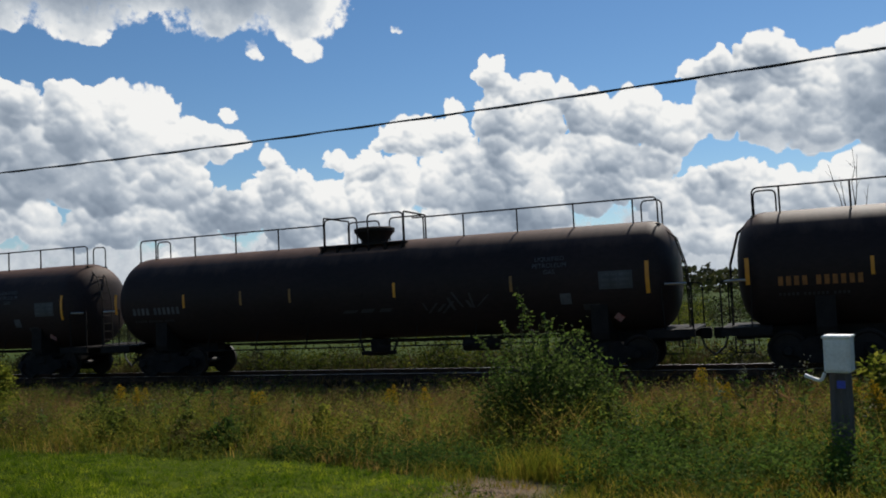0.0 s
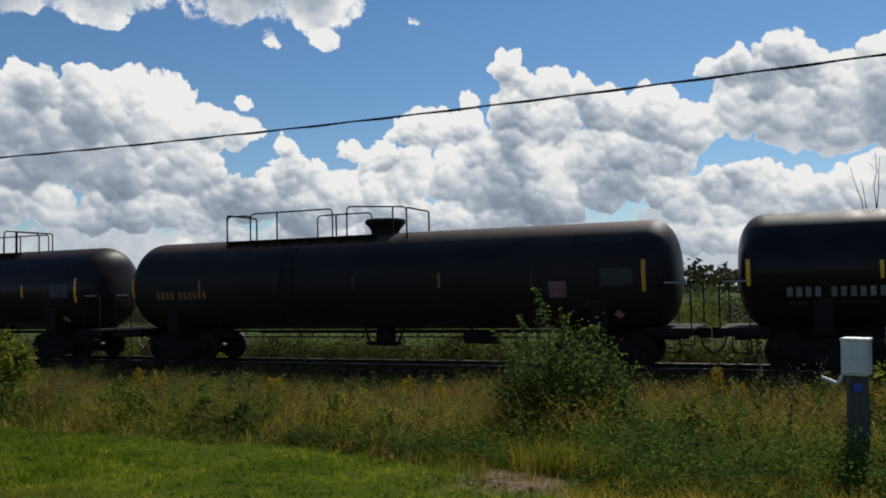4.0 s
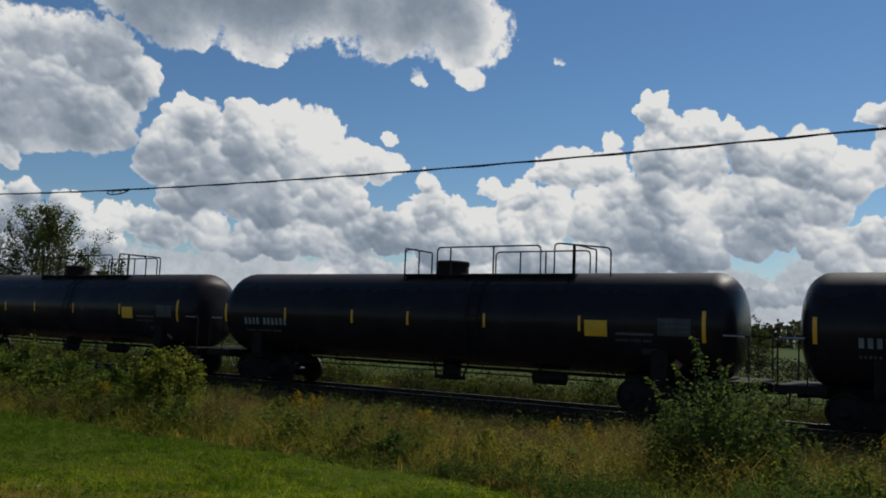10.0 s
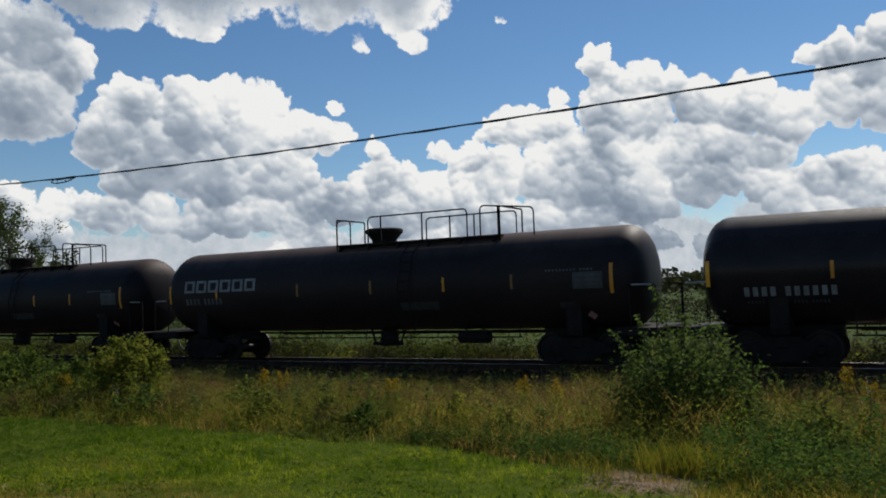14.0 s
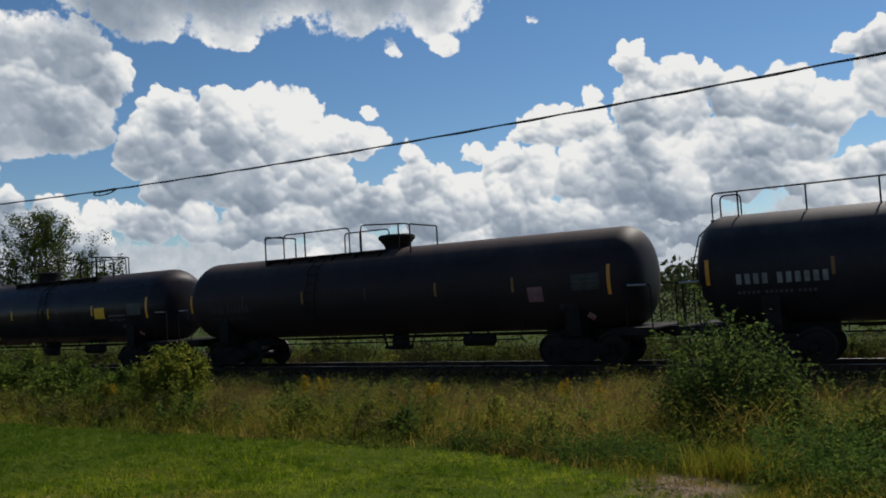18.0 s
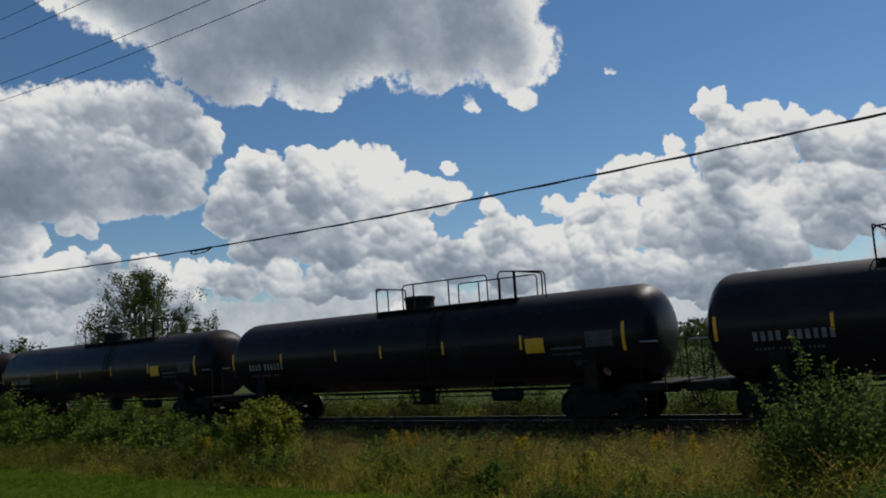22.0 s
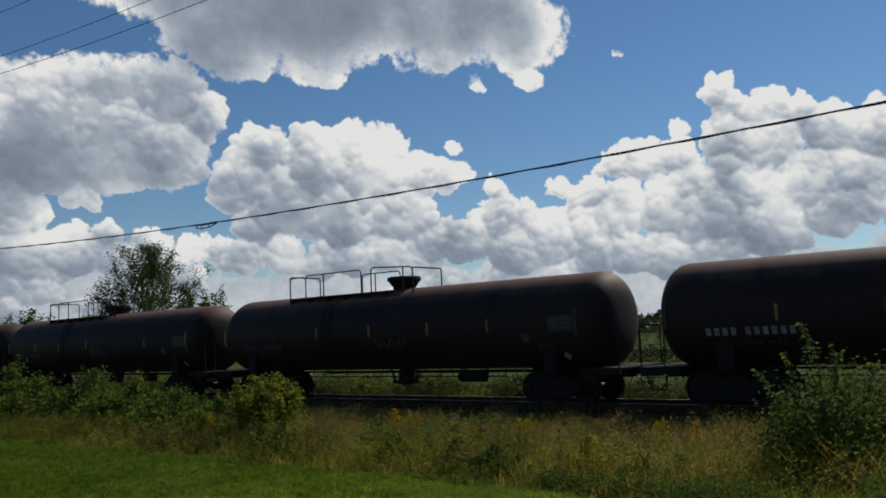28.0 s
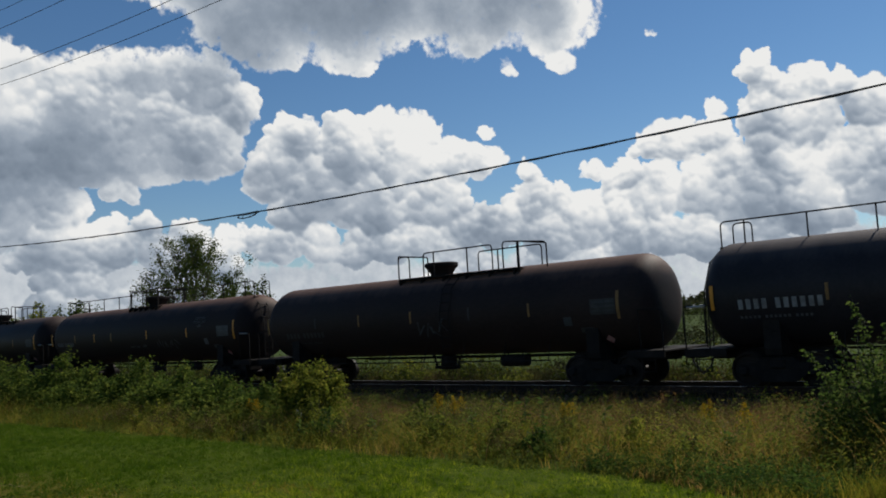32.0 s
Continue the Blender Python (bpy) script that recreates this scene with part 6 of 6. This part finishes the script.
tree(-67.2, 42.5, 11.4, 10.6, 16000, M_TREE, "broad-crowned tree with thinning green foliage", leaf=0.12, core=2400, spiky=True)
tree(-61.0, 43.5, 8.0, 5.0, 3000, M_TREE, "smaller green tree beside a broad tree", leaf=0.14)
tree(-135.5, 63.5, 9.4, 8.0, 2000, M_TREE, "dark rounded tree far across the field", leaf=0.3)
tree(-118, 50, 8.4, 7.0, 2200, M_SHRUB, "yellowing tree beyond the track", leaf=0.26)
for tx, ty, th, tw in ((-13.2, 60, 4.5, 1.9), (-18.6, 60, 5.0, 2.6), (-23.4, 60, 5.2, 2.8), (-27.5, 62, 4.3, 4.0), (-33, 64, 4.2, 4.2), (-6.3, 58, 3.2, 4.0), (-2.0, 56, 3.4, 4.0), (2.5, 60, 4.2, 4.5), (-41, 66, 4.6, 5), (8, 57, 5.0, 5)):
    tree(tx, ty, th, tw, 3600, M_TREE, "small green tree in the hedgerow behind the track", leaf=0.062, trunk_h=0.18)
tree(-5.6, 47, 2.2, 3.0, 5200, M_SHRUB, "yellowish green bushy tree beyond the track", leaf=0.045, trunk_h=0.1)


def bare_tree(x, y, height):
    z = float(ground_z(x, y)) - 0.05
    t = empty("bare_tree", pose(x, y, z))
    bm = bmesh.new()
    limb(bm, (0, 0, 0), (0.1, 0, height * 0.55), 0.09, 0.05, 0.02, 5)
    part("trunk", bm, M_BARK, t)
    for dx, u, v in ((-0.9, 0.5, 0.93), (0.25, 0.52, 1.0), (0.5, 0.5, 0.97), (-0.45, 0.45, 0.85), (0.9, 0.4, 0.8)):
        bm = bmesh.new()
        p = limb(bm, (0.08, 0, height * u), (dx, rng.normal(0, 0.3), height * v), 0.035, 0.01, 0.012, 5)
        for q in p[3:5]:
            limb(bm, q, q + Vector((rng.normal(0, 0.2), rng.normal(0, 0.2), rng.uniform(0.4, 0.8))), 0.012, 0.004, 0.03, 3)
        part("limb", bm, M_BARK, t)
    tagged(t, "dead tree with a few bare upright branches", "tree", "trees beyond the track")


bare_tree(3.1, 49.4, 9.6)


def woods():
    """The hedgerow and the far woods: foliage in uneven heaps along the field's edge."""
    n = 46000
    x = rng.uniform(-80, 16, n)
    y = 58 + 14 * rng.random(n) + np.maximum(0, -x - 45) * 0.25
    top = 1.1 + 2.1 * patchy(x, y, 7.0, 2.0) ** 2
    c = np.stack([x, y, ground_z(x, y) + top * rng.random(n) ** 0.7], -1)
    tagged(leaves("hedgerow", c, rng.uniform(0.07, 0.16, n), M_WOODS), "uneven green hedgerow across the field", "hedgerow", kind="stuff")
    n = 30000
    x = rng.uniform(-900, 300, n)
    y = 300 + 60 * rng.random(n) - 0.15 * x
    top = 6 + 7 * patchy(x, y, 26.0, 1.0) ** 1.5
    c = np.stack([x, y, -0.8 + top * rng.random(n) ** 0.75], -1)
    tagged(leaves("far_woods", c, rng.uniform(0.9, 2.2, n), M_WOODS), "distant line of dark green woods", "woods", kind="stuff")


woods()


# ---- marker post with its box ----
M_POST = surface("weathered_grey_timber", (0.04, 0.034, 0.03), (0.1, 0.085, 0.075), 3, 0.85, fine=25, bump=0.5, dist=0.01, stretch=(6, 6, 0.7))
M_BOX = surface("white_painted_steel", (0.5, 0.5, 0.48), (0.68, 0.68, 0.65), 3, 0.5, fine=30, bump=0.05)
M_BLUE = surface("blue_plastic_tag", (0.02, 0.04, 0.3), (0.03, 0.06, 0.4), 5, 0.4, bump=0.0)


def marker_post(x, y):
    z = float(ground_z(x, y)) - 0.02
    p = empty("marker_post", pose(x, y, z, 0, 1.2, -12))
    bm = bmesh.new()
    lathe(bm, [(-0.2, 0.135), (0.5, 0.13), (1.16, 0.122), (1.22, 0.11)], "z", 16)
    part("post", bm, M_POST, p)
    bm = bmesh.new()
    box(bm, -0.145, 0.145, -0.19, 0.13, 1.2, 1.62, 0.02)
    b = part("meter_box", bm, M_BOX, p, "white sheet-metal box", smooth=False)
    bm = bmesh.new()
    box(bm, -0.156, 0.156, -0.204, 0.142, 1.6, 1.637, 0.01)
    box(bm, -0.12, 0.12, -0.202, -0.188, 1.23, 1.57, 0.006)
    part("lid", bm, M_BOX, b, smooth=False)
    bm = bmesh.new()
    tube(bm, rounded([(-0.14, -0.17, 1.2), (-0.18, -0.19, 1.1), (-0.36, -0.19, 1.17)], 0.05), 0.022, 6)
    part("conduit", bm, M_BOX, p)
    bm = bmesh.new()
    box(bm, -0.02, 0.07, -0.15, -0.118, 1.02, 1.11, 0.004)
    part("tag", bm, M_BLUE, p, "small blue plastic tag")
    tagged(p, "weathered timber post carrying a white box in weeds", "post")


marker_post(0.54, 11.4)


M_GRAVEL = surface("pale_path_gravel", (0.16, 0.11, 0.075), (0.3, 0.215, 0.15), 2.5, 0.9, fine=18, bump=0.3)


# ---- sleepers, ballast and path stones ----
def pebble(seed, r):
    g = np.random.default_rng(seed)
    bm = bmesh.new()
    bmesh.ops.create_icosphere(bm, subdivisions=1, radius=r)
    for v in bm.verts:
        v.co *= 0.75 + 0.5 * g.random()
        v.co.z *= 0.7
    v = np.array([tuple(q.co) for q in bm.verts])
    f = np.array([[w.index for w in q.verts] for q in bm.faces])
    bm.free()
    return v, f


def scatter_stones(name, x, y, size, material, label):
    v, f = pebble(3, 1.0)
    n, k = len(x), len(v)
    t = rng.uniform(0, 6.28, n)
    c, s = np.cos(t)[:, None], np.sin(t)[:, None]
    sz = size[:, None]
    sq = rng.uniform(0.7, 1.3, (n, 3))
    px = (v[None, :, 0] * c - v[None, :, 1] * s) * sz * sq[:, :1] + x[:, None]
    py = (v[None, :, 0] * s + v[None, :, 1] * c) * sz * sq[:, 1:2] + y[:, None]
    pz = v[None, :, 2] * sz * sq[:, 2:] + (ground_z(x, y) + size * 0.25)[:, None]
    F = (np.arange(n)[:, None, None] * k + f[None]).reshape(-1, 3)
    tagged(raw(name, np.stack([px, py, pz], -1).reshape(-1, 3), F, material), label, "stones", kind="stuff")


n = 5500
bx_, by_ = rng.uniform(-34, 8, n), TRACK_Y + rng.uniform(-3.3, -1.32, n)
scatter_stones("ballast", bx_, by_, rng.uniform(0.03, 0.06, n), M_STONE, "brown-grey crushed stone on the ballast's shoulder")
# bed stones between the rails, near-black for the shade there
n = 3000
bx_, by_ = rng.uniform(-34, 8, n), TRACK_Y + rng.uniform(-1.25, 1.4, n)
scatter_stones("track_bed", bx_, by_, rng.uniform(0.02, 0.04, n), M_SHADE_STONE, "stones between the rails, coloured dark for the train's shade")
n = 420
px_, py_ = rng.normal(-3.0, 0.45, n), rng.normal(9.3, 0.5, n)
scatter_stones("path_gravel", px_, py_, rng.uniform(0.005, 0.015, n), M_GRAVEL, "pale gravel on a bare patch of path")
tie_bm = bmesh.new()
box(tie_bm, -0.11, 0.11, -1.3, 1.3, -0.34, -0.171, 0.012)
tie_mesh = bpy.data.meshes.new("sleeper")
tie_bm.to_mesh(tie_mesh)
tie_bm.free()
tie_mesh.materials.append(M_TIE)
for k in range(240):
    s = new("sleeper", tie_mesh)
    s.parent = track
    s.location = (-112 + 0.52 * k, random.uniform(-0.04, 0.04), random.uniform(-0.008, 0.0))
    s.rotation_euler = (0, 0, random.uniform(-0.015, 0.015))


# ---- how things move ----
def motions():
    walk(cloud_backdrop, [(0, pose(0, 0, 0)), (32, pose(0, 0, 0, 0, 0, 0.067 * 32))])
    for car, x0 in train:
        walk(car, [(t, pose(x0 + travel(t), TRACK_Y, 0)) for t in range(0, 33, 2)])
    # the wheels roll; every wheelset turns alike
    sets = [w for car, _ in train for w in car.children_recursive if w.name.startswith("wheelset")]
    for x in (-0.89, 0.89):
        alike = [w for w in sets if w.location.x * x > 0]
        first = alike[0]
        walk(first, [(k / FPS, pose(x, 0, 0.457, 0, math.degrees(19.2 * k / FPS / 0.457), 0)) for k in range(32 * FPS + 1)])
        for w in alike[1:]:
            w.rotation_mode = "QUATERNION"
            w.animation_data_create()
            w.animation_data.action = first.animation_data.action
            w.animation_data.action_slot = first.animation_data.action_slot


motions()
